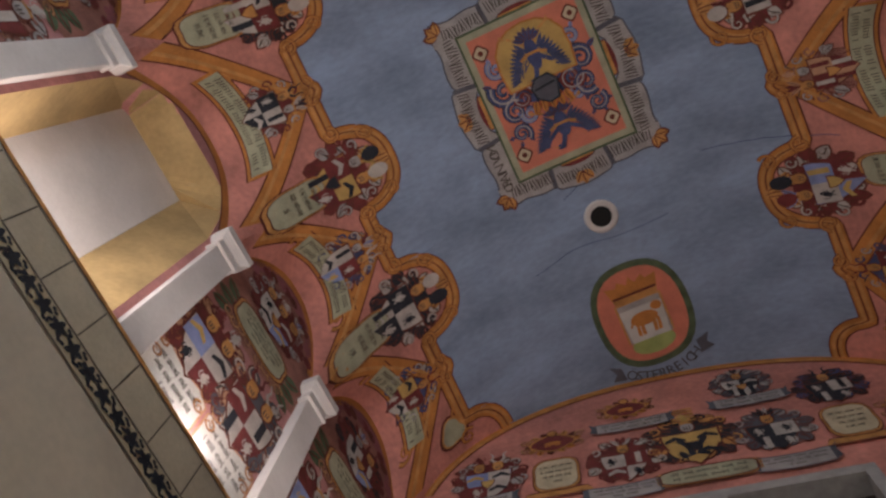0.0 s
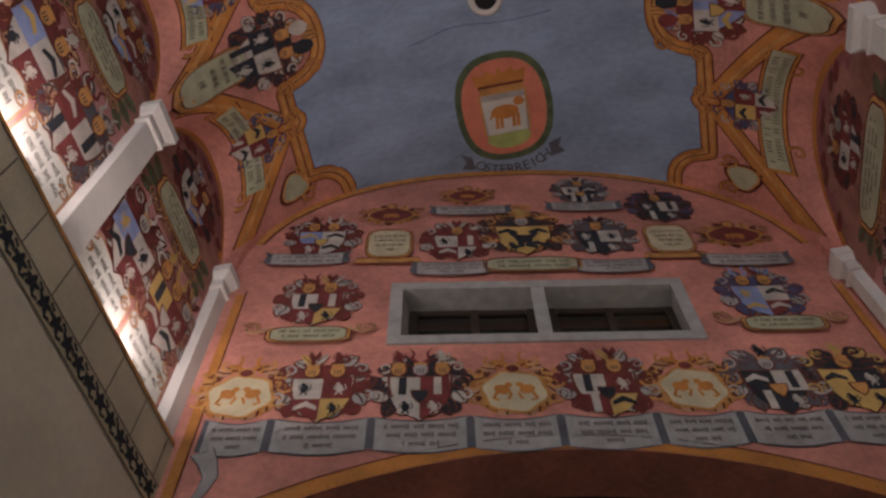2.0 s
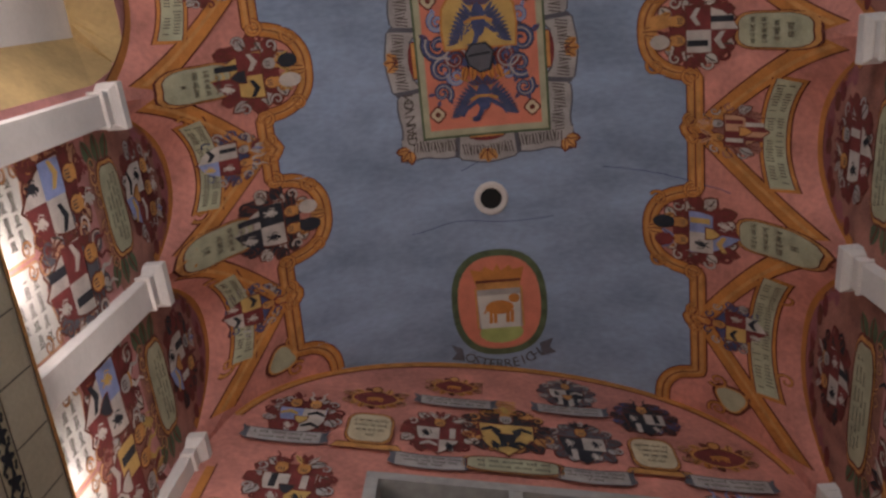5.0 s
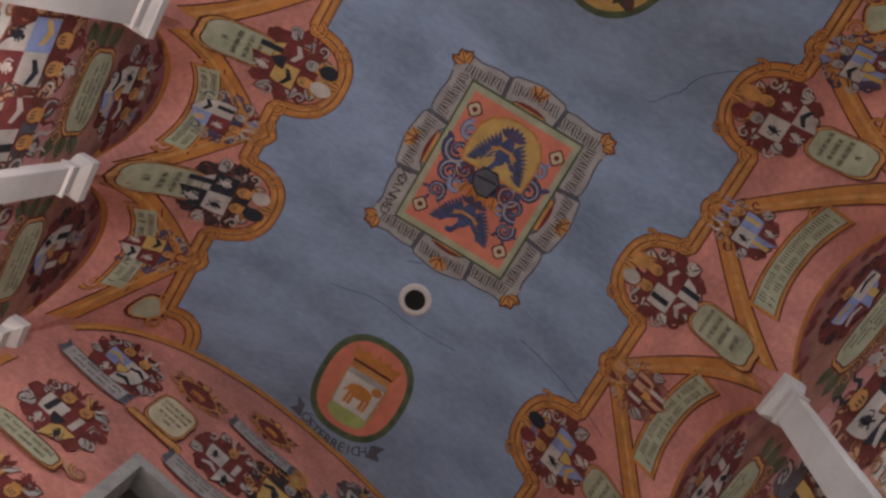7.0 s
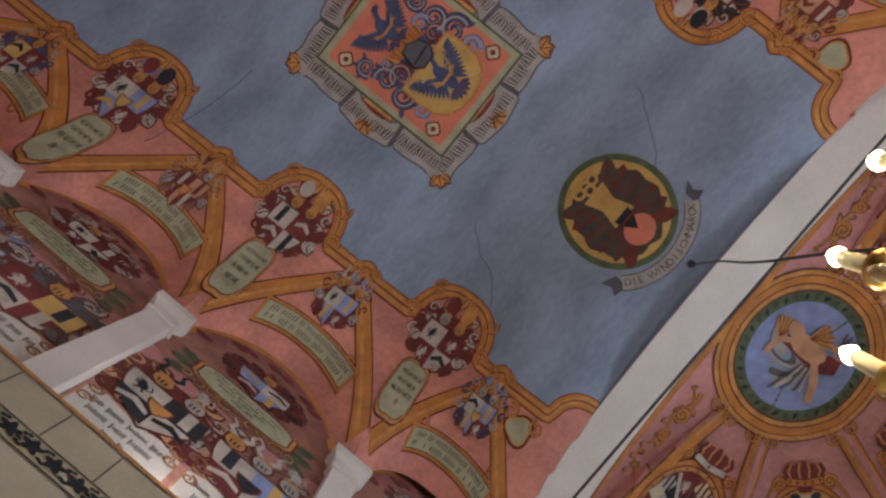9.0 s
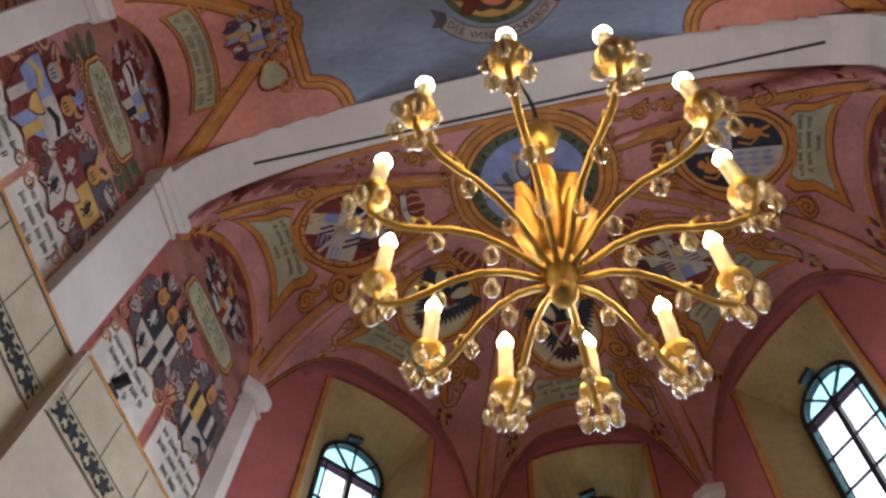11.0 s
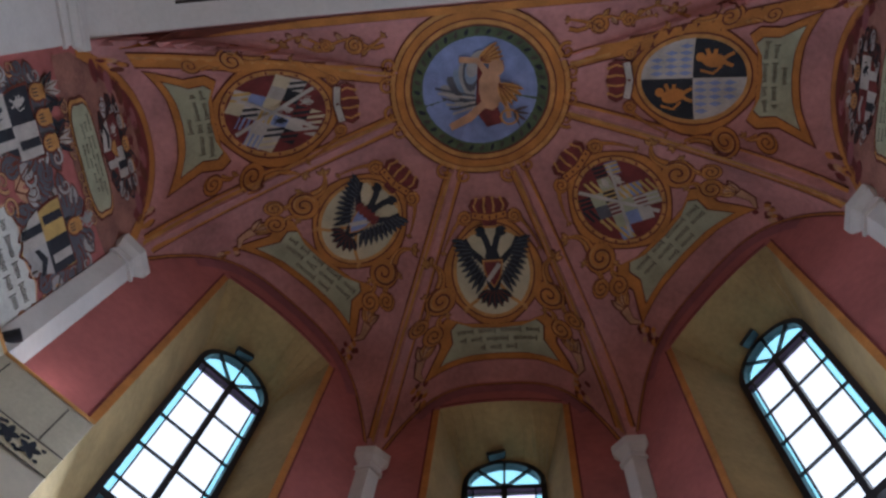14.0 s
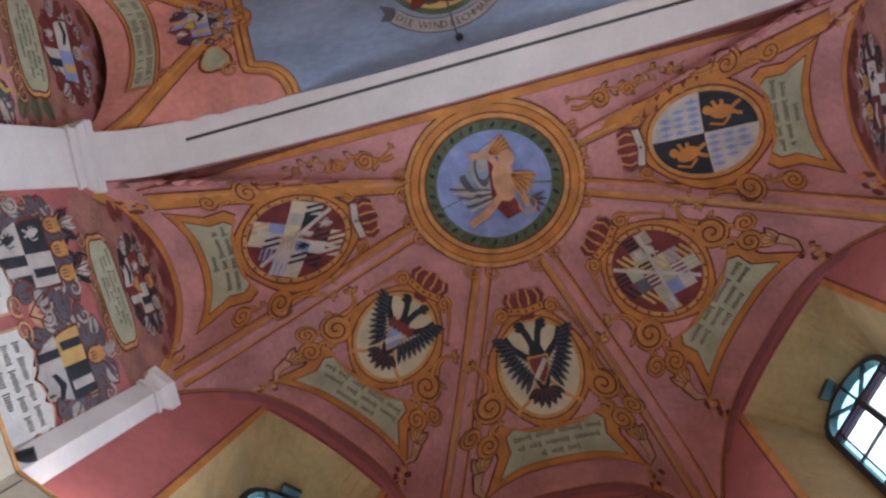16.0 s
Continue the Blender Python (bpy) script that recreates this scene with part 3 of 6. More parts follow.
apse_walls = []
for i in range(5):
    bm = bmesh.new()
    L = LEN[i]

    def a_spans(u, i=i, L=L):
        w = 1 - abs(2 * min(max(u / L, 0), 1) - 1) ** (2.4 if i in (0, 4) else 3.2)
        top = SPRING * (1 - w) + PEAK[i] * w + 0.05
        if i in NICHE and NICHE[i][0] < u < NICHE[i][1]:
            return [(0.0, SILL), (min(niche_head(i, u), top - 0.11), top)]
        return [(0.0, 5.0), (5.0, top)]

    out = plane(AP[i], AP[i + 1], -0.9)
    column_wall(bm, SIDES[i], steps(0, L, 26, NICHE[i][:2] if i in NICHE else ()), a_spans, lambda u, z, o=out: o(u, z))
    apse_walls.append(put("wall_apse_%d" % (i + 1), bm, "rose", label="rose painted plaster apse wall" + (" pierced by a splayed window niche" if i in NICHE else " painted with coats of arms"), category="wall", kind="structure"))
    bm = bmesh.new()
    cut = NICHE[i][:2] if i in NICHE else (L / 2, L / 2)
    inn = plane(AP[i], AP[i + 1], 0.12)
    for a, b in ((0.0, cut[0]), (cut[1], L)):
        if b - a > 0.02:
            prism(bm, [inn(a, 0), inn(b, 0), SIDES[i](b, 0), SIDES[i](a, 0)], [inn(a, LEDGE), inn(b, LEDGE), SIDES[i](b, LEDGE), SIDES[i](a, LEDGE)])
    part("lower_wall", bm, "beige", apse_walls[-1], "beige plaster lower wall with ledge")


def wall_top(i, u):
    w = 1 - abs(2 * min(max(u / LEN[i], 0), 1) - 1) ** (2.4 if i in (0, 4) else 3.2)
    return SPRING * (1 - w) + PEAK[i] * w


def window(i):
    """A tall round-headed leaded window in its splayed niche."""
    u0, u1, uc, hw, dp = NICHE[i]
    S, B = SIDES[i], plane(AP[i], AP[i + 1], -dp)
    n = 12
    ring0 = [(u0, SILL)] + [(u0 + (u1 - u0) * k / n, min(niche_head(i, u0 + (u1 - u0) * k / n), wall_top(i, u0 + (u1 - u0) * k / n) - 0.06)) for k in range(n + 1)] + [(u1, SILL)]
    arc = [(uc - hw * math.cos(math.pi * k / n), WSPRING + (WTOP - WSPRING) * math.sin(math.pi * k / n)) for k in range(n + 1)]
    ring1 = [(uc - hw, SILL)] + arc + [(uc + hw, SILL)]
    bm = bmesh.new()
    a, b = [bm.verts.new(S(*q)) for q in ring0], [bm.verts.new(B(*q)) for q in ring1]
    for k in range(len(a) - 1):
        bm.faces.new((a[k], a[k + 1], b[k + 1], b[k]))
    bm.faces.new((a[-1], a[0], b[0], b[-1]))
    part("niche_reveal", bm, "olive", apse_walls[i], "ochre plaster splayed reveal")
    base = B(uc, SILL)
    win = anchor("window_%d" % i, base, "tall round-headed leaded glass window in a black iron frame", "window", "apse windows", "structure")
    inv = win.matrix_world.inverted()

    def bar(name, q, w, d, mt="iron"):
        bm = bmesh.new()
        F, K = plane(AP[i], AP[i + 1], -dp + 0.02), plane(AP[i], AP[i + 1], -dp + 0.02 - d)
        for (x0, z0), (x1, z1) in zip(q, q[1:]):
            l = math.hypot(x1 - x0, z1 - z0)
            nx, nz = -(z1 - z0) / l * w / 2, (x1 - x0) / l * w / 2
            prism(bm, [F(x0 + nx, z0 + nz), F(x1 + nx, z1 + nz), F(x1 - nx, z1 - nz), F(x0 - nx, z0 - nz)], [K(x0 + nx, z0 + nz), K(x1 + nx, z1 + nz), K(x1 - nx, z1 - nz), K(x0 - nx, z0 - nz)])
        bmesh.ops.transform(bm, matrix=inv, verts=bm.verts)
        return part(name, bm, mt, win)

    bar("frame", [(uc - hw + 0.02, SILL)] + [(uc - (hw - 0.02) * math.cos(math.pi * k / n), WSPRING + (WTOP - 0.02 - WSPRING) * math.sin(math.pi * k / n)) for k in range(n + 1)] + [(uc + hw - 0.02, SILL)], 0.055, 0.08)
    bar("mullion", [(uc, SILL), (uc, WSPRING)], 0.05, 0.07)
    zt = WSPRING - 0.06
    bar("transom", [(uc - hw, zt), (uc + hw, zt)], 0.06, 0.07)
    bar("transom", [(uc - hw, 6.47), (uc + hw, 6.47)], 0.07, 0.07)
    for k in (1, 2, 3) if hw < 0.5 else (1, 2, 3, 4):
        t = math.pi * k / (4 if hw < 0.5 else 5)
        bar("fan_bar", [(uc, zt), (uc - hw * math.cos(t), WSPRING + (WTOP - WSPRING) * math.sin(t))], 0.02, 0.03)
    cols = [uc - hw * 0.74, uc + hw * 0.74]
    for x in cols:
        bar("glazing_bar", [(x, SILL), (x, zt)], 0.014, 0.025)
    zs, z = [], zt - 0.1
    while z > SILL:
        zs.append(z)
        bar("glazing_bar", [(uc - hw, z), (uc + hw, z)], 0.014, 0.025)
        z -= 0.43
    F = plane(AP[i], AP[i + 1], -dp - 0.012)

    def pane(q, mt):
        bm = bmesh.new()
        G = plane(AP[i], AP[i + 1], -dp - 0.017)
        prism(bm, [F(*p) for p in q], [G(*p) for p in q])
        bmesh.ops.transform(bm, matrix=inv, verts=bm.verts)
        ob = part("pane", bm, mt, win)
        ob.visible_shadow = False

    edges = [uc - hw, cols[0], uc, cols[1], uc + hw]
    zz = [zt] + zs + [SILL]
    for r, (zh, zl) in enumerate(zip(zz, zz[1:])):
        for c in range(4):
            mt = "violet" if r == 0 else ("cyan" if c in (0, 3) else "pane")
            pane([(edges[c], zl), (edges[c + 1], zl), (edges[c + 1], zh), (edges[c], zh)], mt)
    pane([(uc - hw, zt)] + [(uc - hw * math.cos(math.pi * k / n), WSPRING + (WTOP - WSPRING) * math.sin(math.pi * k / n)) for k in range(n + 1)] + [(uc + hw, zt)], "cyan")
    # small floodlight fixed over the head of the window
    bm = bmesh.new()
    Q = plane(AP[i], AP[i + 1], -dp + 0.12)
    Q2 = plane(AP[i], AP[i + 1], -dp + 0.04)
    prism(bm, [Q(uc - 0.15, WTOP - 0.07), Q(uc + 0.02, WTOP - 0.01), Q(uc + 0.0, WTOP + 0.05), Q(uc - 0.17, WTOP - 0.01)], [Q2(uc - 0.14, WTOP - 0.05), Q2(uc + 0.01, WTOP), Q2(uc - 0.01, WTOP + 0.06), Q2(uc - 0.16, WTOP)])
    put("floodlight", bm, "iron", label="small black floodlight fixed above the window head", category="lamp", group="floodlights")
    # daylight
    d = (B(uc, 6.0) - S(uc, 6.0)).normalized()
    bm = bmesh.new()
    K = plane(AP[i], AP[i + 1], -dp - 0.12)
    prism(bm, [K(uc - 1.6, 1.5), K(uc + 1.6, 1.5), K(uc + 1.6, 10), K(uc - 1.6, 10)], [p - d * -0.02 for p in (K(uc - 1.6, 1.5), K(uc + 1.6, 1.5), K(uc + 1.6, 10), K(uc - 1.6, 10))])
    put("backdrop_sky", bm, "sky", label="bright overcast daylight outside the window", category="sky", kind="structure")
    c = plane(AP[i], AP[i + 1], -dp + 0.06)(uc, 5.6)
    area("daylight", look(c, c - d + Vector((0, 0, -0.75))), hw * 1.8, 6.0, DAY * hw / 0.5, SKY)


for i in (1, 2, 3):
    window(i)

# chancel arch
bm = bmesh.new()
xs = steps(-3.02, 3.02, 48)
for a, b in zip(xs, xs[1:]):
    prism(bm, [(a, ARCH0, soffit(a)), (b, ARCH0, soffit(b)), (b, ARCH0, 11.0), (a, ARCH0, 11.0)], [(a, ARCH1, soffit(a)), (b, ARCH1, soffit(b)), (b, ARCH1, 11.0), (a, ARCH1, 11.0)])
for s in (-1, 1):
    box(bm, (s * 3.02, ARCH0, 0), (s * 0.6, 0, 0), (0, ARCH1 - ARCH0, 0), (0, 0, 11.0))
chancel = put("chancel_arch", bm, "plaster", label="broad white plaster arch between nave and apse", category="arch", kind="structure")

bm = bmesh.new()
box(bm, (-4.5, -4.0, -0.2), (9, 0, 0), (0, 17, 0), (0, 0, 0.2))
put("floor", bm, "floor", label="plain stone chapel floor", category="floor", kind="structure")
# unseen shell, added only to keep sky light out: slab on top, walls around
bm = bmesh.new()
box(bm, (-5, -4.2, 11.1), (10, 0, 0), (0, 18, 0), (0, 0, 0.2))
put("ceiling", bm, "void", label="unseen slab added above the vaults to shut out sky light", category="roof", kind="structure")
bm = bmesh.new()
for s in (-1, 1):
    box(bm, (s * 4.3, -4.2, 0), (s * 0.2, 0, 0), (0, 18, 0), (0, 0, 11.1))
box(bm, (-5, -4.4, 0), (10, 0, 0), (0, 0.2, 0), (0, 0, 11.1))
box(bm, (-5, 13.6, 0), (10, 0, 0), (0, 0.2, 0), (0, 0, 11.1))
put("wall_outer", bm, "void", label="outer walls closing the building", category="wall", kind="structure")


P = Paint(lambda x, z: Vector((x, ARCH0, z)), (0, 3, 6))
xs = steps(-2.9, 2.9, 58)
for a, b in zip(xs, xs[1:]):
    lo = [(a, soffit(a) + 0.03), (b, soffit(b) + 0.03), (b, 10.9), (a, 10.9)]
    P.bm.faces.new([P.bm.verts.new(P.p(q, 0)) for q in lo]).material_index = P.m("blue" if abs(a + b) / 2 < 2.0 else "pink")
P.line([(x, soffit(x) + 0.02) for x in xs], 0.014, "dgrey", 1)
P.done("blue_field", chancel, "blue painted face above the chancel arch")


# ---- pilasters ----
def pilaster(side, y0, y1, front, out, z0=LEDGE - 0.4, label="slender white plaster pilaster with a stepped capital"):
    P0 = lambda y, o, z: Vector((side * (half(y) + o), y, z))
    th = anchor("pilaster", P0((y0 + y1) / 2, 0, z0), label, "pilaster", "wall pilasters")
    inv = th.matrix_world.inverted()

    def blk(name, g, za, zb, gb=None):
        bm = bmesh.new()
        gb = g if gb is None else gb
        prism(bm, [P0(y0 - g, front - g, za), P0(y1 + g, front - g, za), P0(y1 + g, out, za), P0(y0 - g, out, za)], [P0(y0 - gb, front - gb, zb), P0(y1 + gb, front - gb, zb), P0(y1 + gb, out, zb), P0(y0 - gb, out, zb)])
        bmesh.ops.bevel(bm, geom=[e for e in bm.edges], offset=0.006, segments=1, affect="EDGES")
        bmesh.ops.transform(bm, matrix=inv, verts=bm.verts)
        part(name, bm, "plaster", th)

    blk("shaft", 0.0, z0, NECK)
    blk("neck_moulding", 0.025, NECK, NECK + 0.035)
    blk("neck", 0.008, NECK + 0.035, NECK + 0.14)
    blk("capital", 0.02, NECK + 0.14, NECK + 0.2, 0.06)
    blk("abacus", 0.065, NECK + 0.2, NECK + 0.31)


for side, caps in ((1, CAPS_L), (-1, CAPS_R)):
    pilaster(side, caps[0] - 0.05, caps[0] + 0.1, 0.0, 0.3, label="narrow white corner pilaster beside the end wall")
    for y in caps[1:4]:
        pilaster(side, y - 0.12, y + 0.12, 0.0, 0.3)
    pilaster(side, ARCH0 - 0.02, ARCH1 + 0.02, -0.03, 0.3, label="broad white plaster pilaster carrying the chancel arch")
ANECK = NECK - 0.11
for k, (x, y) in enumerate(AP[1:5]):
    d = (AC - Vector((x, y))).normalized()
    t = Vector((-d.y, d.x))
    th = anchor("pilaster", (x, y, LEDGE - 0.02), "slender white plaster pilaster in an apse corner", "pilaster", "apse pilasters")
    wd = 0.1 if k in (1, 2) else 0.13

    def blk(name, g, za, zb, gb=None):
        gb = g if gb is None else gb
        bm = bmesh.new()
        R = lambda g, z: [Vector((*q, z)) - Vector((x, y, LEDGE - 0.02)) for q in ((Vector((x, y)) + t * (wd + g) - d * 0.1), (Vector((x, y)) + t * (wd + g) + d * (0.06 + g)), (Vector((x, y)) + d * (0.12 + g)), (Vector((x, y)) - t * (wd + g) + d * (0.06 + g)), (Vector((x, y)) - t * (wd + g) - d * 0.1))]
        prism(bm, R(g, za), R(gb, zb))
        part(name, bm, "plaster", th)

    blk("shaft", 0.0, LEDGE - 0.02, ANECK - 0.03)
    blk("neck_moulding", 0.022, ANECK - 0.03, ANECK)
    blk("neck", 0.005, ANECK, ANECK + 0.08)
    blk("capital", 0.01, ANECK + 0.08, ANECK + 0.13, 0.05)
    blk("abacus", 0.055, ANECK + 0.13, ANECK + 0.24)

# gallery window in the end wall
ctr = west(0.016, WZ0)
win = anchor("window_4", ctr, "wide two-light gallery window in a grey stone surround", "window", kind="structure")


def wpart(name, x0, x1, z0, z1, d0, d1, mt, label="", shadow=True):
    bm = bmesh.new()
    f = lambda x, z, d: west(x + 0.016, z) + Vector((0, d, 0)) - ctr
    prism(bm, [f(x0, z0, d0), f(x1, z0, d0), f(x1, z1, d0), f(x0, z1, d0)], [f(x0, z0, d1), f(x1, z0, d1), f(x1, z1, d1), f(x0, z1, d1)])
    ob = part(name, bm, mt, win, label)
    ob.visible_shadow = shadow
    return ob


wpart("stone_jamb", -1.29, -1.18, 7.29, 8.23, 0.02, -0.36, "stone")
wpart("stone_jamb", 1.18, 1.29, 7.29, 8.23, 0.02, -0.36, "stone")
wpart("stone_lintel", -1.178, 1.178, 8.12, 8.23, 0.022, -0.36, "stone")
wpart("stone_sill", -1.178, 1.178, 7.29, 7.4, 0.022, -0.36, "stone")
wpart("stone_mullion", -0.06, 0.06, 7.4, 8.12, 0.018, -0.34, "stone")
for s in (-1, 1):
    for x in (0.1, 0.6, 1.14):
        wpart("casement_stile", s * x - 0.035, s * x + 0.035, 7.4, 8.12, -0.22, -0.27, "dark", "dark wooden casement")
    for z in (7.43, 8.08):
        wpart("casement_rail", min(s * 0.14, s * 1.1), max(s * 0.14, s * 1.1), z - 0.035, z + 0.035, -0.222, -0.268, "dark", "dark wooden casement")
    for a, b in ((0.135, 0.565), (0.635, 1.105)):
        wpart("pane", min(s * a, s * b), max(s * a, s * b), 7.46, 8.05, -0.24, -0.246, "darkpane", "dark glass pane", False)
# room faces behind the window, shade painted on as near-black
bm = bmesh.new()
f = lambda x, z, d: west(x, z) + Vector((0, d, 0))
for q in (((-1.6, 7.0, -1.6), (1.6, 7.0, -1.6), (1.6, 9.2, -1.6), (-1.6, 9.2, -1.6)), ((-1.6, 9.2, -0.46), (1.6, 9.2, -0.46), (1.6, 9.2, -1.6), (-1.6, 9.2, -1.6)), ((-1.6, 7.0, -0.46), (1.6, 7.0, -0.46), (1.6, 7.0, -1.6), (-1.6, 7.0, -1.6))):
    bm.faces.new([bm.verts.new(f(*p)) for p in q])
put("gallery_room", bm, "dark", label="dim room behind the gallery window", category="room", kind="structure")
for k, (x, z) in enumerate(((-0.86, 7.98), (-0.93, 7.82), (-0.99, 7.62))):
    bm = bmesh.new()
    lathe(bm, f(x, z, -0.7), [(0.005, -0.04), (0.03, -0.03), (0.035, 0.0), (0.02, 0.03), (0.004, 0.04)], 10)
    put("gallery_lamp", bm, "lamp", label="small warm lamp seen through the gallery window", category="lamp", group="gallery lamps")

# ---- light of the place: strips hidden behind the ledges ----
for side in (1, -1):
    caps = CAPS_L if side > 0 else CAPS_R
    for a, b in zip(caps, caps[1:]):
        y = (a + b) / 2
        area("ledge_strip", look((side * (half(y) + 0.01), y, LEDGE + 0.03), (side * (half(y) - 0.1), y, LEDGE + 1.2)) @ pose(0, 0, 0, 0, 0, 90), b - a - 0.3, 0.06, LED * (1.45 if side > 0 else 0.42) * (0.15 if b > 7 else 1.0), COOL)
for i in (0, 4):
    c = plane(AP[i], AP[i + 1], 0.07)(LEN[i] / 2, LEDGE + 0.03)
    area("ledge_strip", look(c, c + Vector((-0.2 if i == 4 else 0.2, 0, 1.5))) @ pose(0, 0, 0, 0, 0, 90), 1.4, 0.06, LED_END, COOL)
for i, u in ((1, 0.33), (3, LEN[3] - 0.33)):
    c = plane(AP[i], AP[i + 1], 0.07)(u, LEDGE + 0.03)
    area("ledge_strip", look(c, plane(AP[i], AP[i + 1], -0.1)(u, LEDGE + 1.5)) @ pose(0, 0, 0, 0, 0, 90), 0.5, 0.06, 2.2 if i == 1 else 0.8, COOL)
# added lamp in the south niche, standing in for light from out of view
c = Vector((half(4.6) + 0.38, 4.6, LEDGE + 0.05))
area("niche_fill_light", look(c, c + Vector((-0.1, 0, 1))), 0.4, 0.7, 20.0, COOL)

# ---- murals of the nave vault ----
def offset_edge(y, side):
    """Half width of the blue field: scrolls swell in at each capital and nick in at each lunette."""
    caps = CAPS_L if side > 0 else CAPS_R
    base = 2.15 if side > 0 else 2.03
    x = base
    for c in caps[1:4]:
        d = abs(y - bump(c, side)) / 0.42
        if d < 1:
            x = min(x, base - 0.42 * (1 - d ** 2.6) ** 0.5)
    for a, b in zip(caps, caps[1:]):
        d = abs(y - (a + b) / 2) / 0.1
        if d < 1:
            x -= 0.07 * (1 - d)
    for c, q in ((ARCH0 + 0.34, 0.42), (SKEW * side * 1.75 + 0.02, 0.38)):
        d = abs(y - c) / q
        if d < 1:
            x = min(x, base - 0.34 * (1 - d ** 2.6) ** 0.5)
    return x


low = Vector((0, 4, 4))


def bump(c, side):
    return c if side > 0 else {1.79: 1.64, 3.6: 3.645, 5.47: 5.57}[c]


P = Paint(nave, low)
k = P.m("blue")
yy = [-0.6 + 0.03 * i for i in range(264)]
rowv = []
for y in yy:
    l, r = offset_edge(y, 1), offset_edge(y, -1)
    rowv.append([P.bm.verts.new(P.p((-r + (l + r) * i / 28, y), 0)) for i in range(29)])
for a, b in zip(rowv, rowv[1:]):
    for i in range(28):
        P.bm.faces.new((a[i], a[i + 1], b[i + 1], b[i])).material_index = k
rng = random.Random(12)
for x, y, ln, a in ((0.9, 1.7, 1.6, 0.25), (-1.2, 2.3, 1.2, 0.1), (-1.0, 5.1, 1.3, 1.2), (1.1, 5.5, 1.5, 1.4), (0.3, 2.35, 0.9, 0.3)):
    q = [(x, y)]
    for k in range(12):
        a += rng.uniform(-0.3, 0.3)
        q.append((q[-1][0] - ln / 12 * math.cos(a), q[-1][1] + ln / 12 * math.sin(a) * 0.6))
    P.line(q, 0.008, "navy", 1)
P.done("blue_field", vault, "mottled sky-blue painted field along the crown of the vault")

for side in (1, -1):
    caps = CAPS_L if side > 0 else CAPS_R
    P = Paint(nave, low)
    edge = [(side * (offset_edge(y, side) + 0.035), y) for y in [-0.5 + 0.025 * i for i in range(314)] if SKEW * side * 1.9 < y < ARCH0 + 0.3]
    P.line(edge, 0.15, "line", 1)
    P.line(edge, 0.125, "ochre", 2)
    for o, c in ((0.028, "gold"), (-0.03, "gold")):
        P.line([(x + side * o, y) for x, y in edge], 0.03, c, 3)
    P.line(edge, 0.012, "line", 4)
    for c in [bump(v, side) for v in caps[1:4]]:
        for h in (-1, 1):
            curl(P, side * (apex(side) + 0.01), c + h * 0.43, 0.085, math.pi / 2 * h, h * side, 4)
            curl(P, side * (apex(side) - 0.3), c + h * 0.33, 0.08, 0.5, -h * side, 4)
        for t in range(-3, 4):
            leaf(P, side * (apex(side) - 0.26 + 0.012 * t * t), c + t * 0.06, 0.16, 0.075, math.pi / 2 * (1 + side) + t * 0.2 * side, "gold", 5)
    for a, b in zip(caps, caps[1:]):
        m = (a + b) / 2
        for h in (-1, 1):
            curl(P, side * (apex(side) + 0.0), m + h * 0.085, 0.07, math.pi / 2, h * side, 4)
    P.done("gilded_scroll_border", vault, "painted golden scrollwork border of the blue field")
    for bi, (a, b) in enumerate(zip(caps, caps[1:])):
        m = (a + b) / 2
        for c in (a, b):
            P = Paint(nave, low)
            pts = [(side * (apex(side) + 0.03 + (half(c) - apex(side) - 0.05) * (i / 14) ** 0.8), m + (c - m) * (i / 14) ** 0.8 * 0.985) for i in range(15)]
            sh = 0.045 if c == a else -0.045
            pts = [(x, y + sh) for x, y in pts]
            P.line(pts, 0.155, "line", 1)
            P.line(pts, 0.13, "ochre", 2)
            P.line([(x, y + sh * 0.5) for x, y in pts], 0.03, "gold", 3)
            P.done("painted_rib", vault, "ochre painted rib along the groin")
        rng = random.Random(100 * bi + side)
        P = Paint(nave, low).at(side * (apex(side) + 0.34), m, 0.56, 0.56, 90 * side, 1)
        crest(P, rng)
        P.at(0, 0)
        arc = [(side * (half(y) - 0.06 - 0.13 * (1 - abs(2 * (y - a) / (b - a) - 1) ** 2)), y) for y in [m + (b - a) * 0.29 * (i / 20 - 1) for i in range(41)]]
        P.line(arc, 0.225, "line", 1)
        P.line(arc, 0.205, "ochre", 2)
        P.line(arc[1:-1], 0.165, "line", 3)
        P.line(arc[1:-1], 0.15, "sage", 4)
        for r in (-1, 1):
            for i in range(3, 38):
                if rng.random() < 0.84:
                    x, y = arc[i]
                    e = 0.02 + 0.008 * (rng.random() < 0.2)
                    P.line([(x + r * 0.034 - e, y), (x + r * 0.034 + e, y + 0.004)], 0.009, "ink", 5)
        for s in (-1, 1):
            curl(P, side * 2.72, m + s * 0.42, 0.07, 0.6 * s, s * side, 1, turns=1.3)
        P.done("painted_coat_of_arms", vault, "painted coat of arms with a lettered sage band in a lunette")
    for bi, c in enumerate([bump(v, side) for v in caps[1:4]]):
        rng = random.Random(31 * bi + 7 * side + 50)
        P = Paint(nave, low).at(side * (apex(side) + 0.07), c, 0.8, 0.72, 90 * side, 1)
        crest(P, rng, mantle=[("black", "white"), ("maroon", "grey"), ("black", "white")][bi] if side > 0 else ("maroon", "white"), scheme=[("white", "black", "black", "white"), ("yellow", "maroon", "maroon", "yellow"), ("maroon", "white", "white", "maroon")][bi] if side > 0 else [("azure", "white", "maroon", "azure"), ("maroon", "white", "white", "maroon"), ("maroon", "white", "white", "maroon")][bi], helms=2)
        P.at(side * (apex(side) - 0.25), c, 0.36, 0.34, 90 * side, 1)
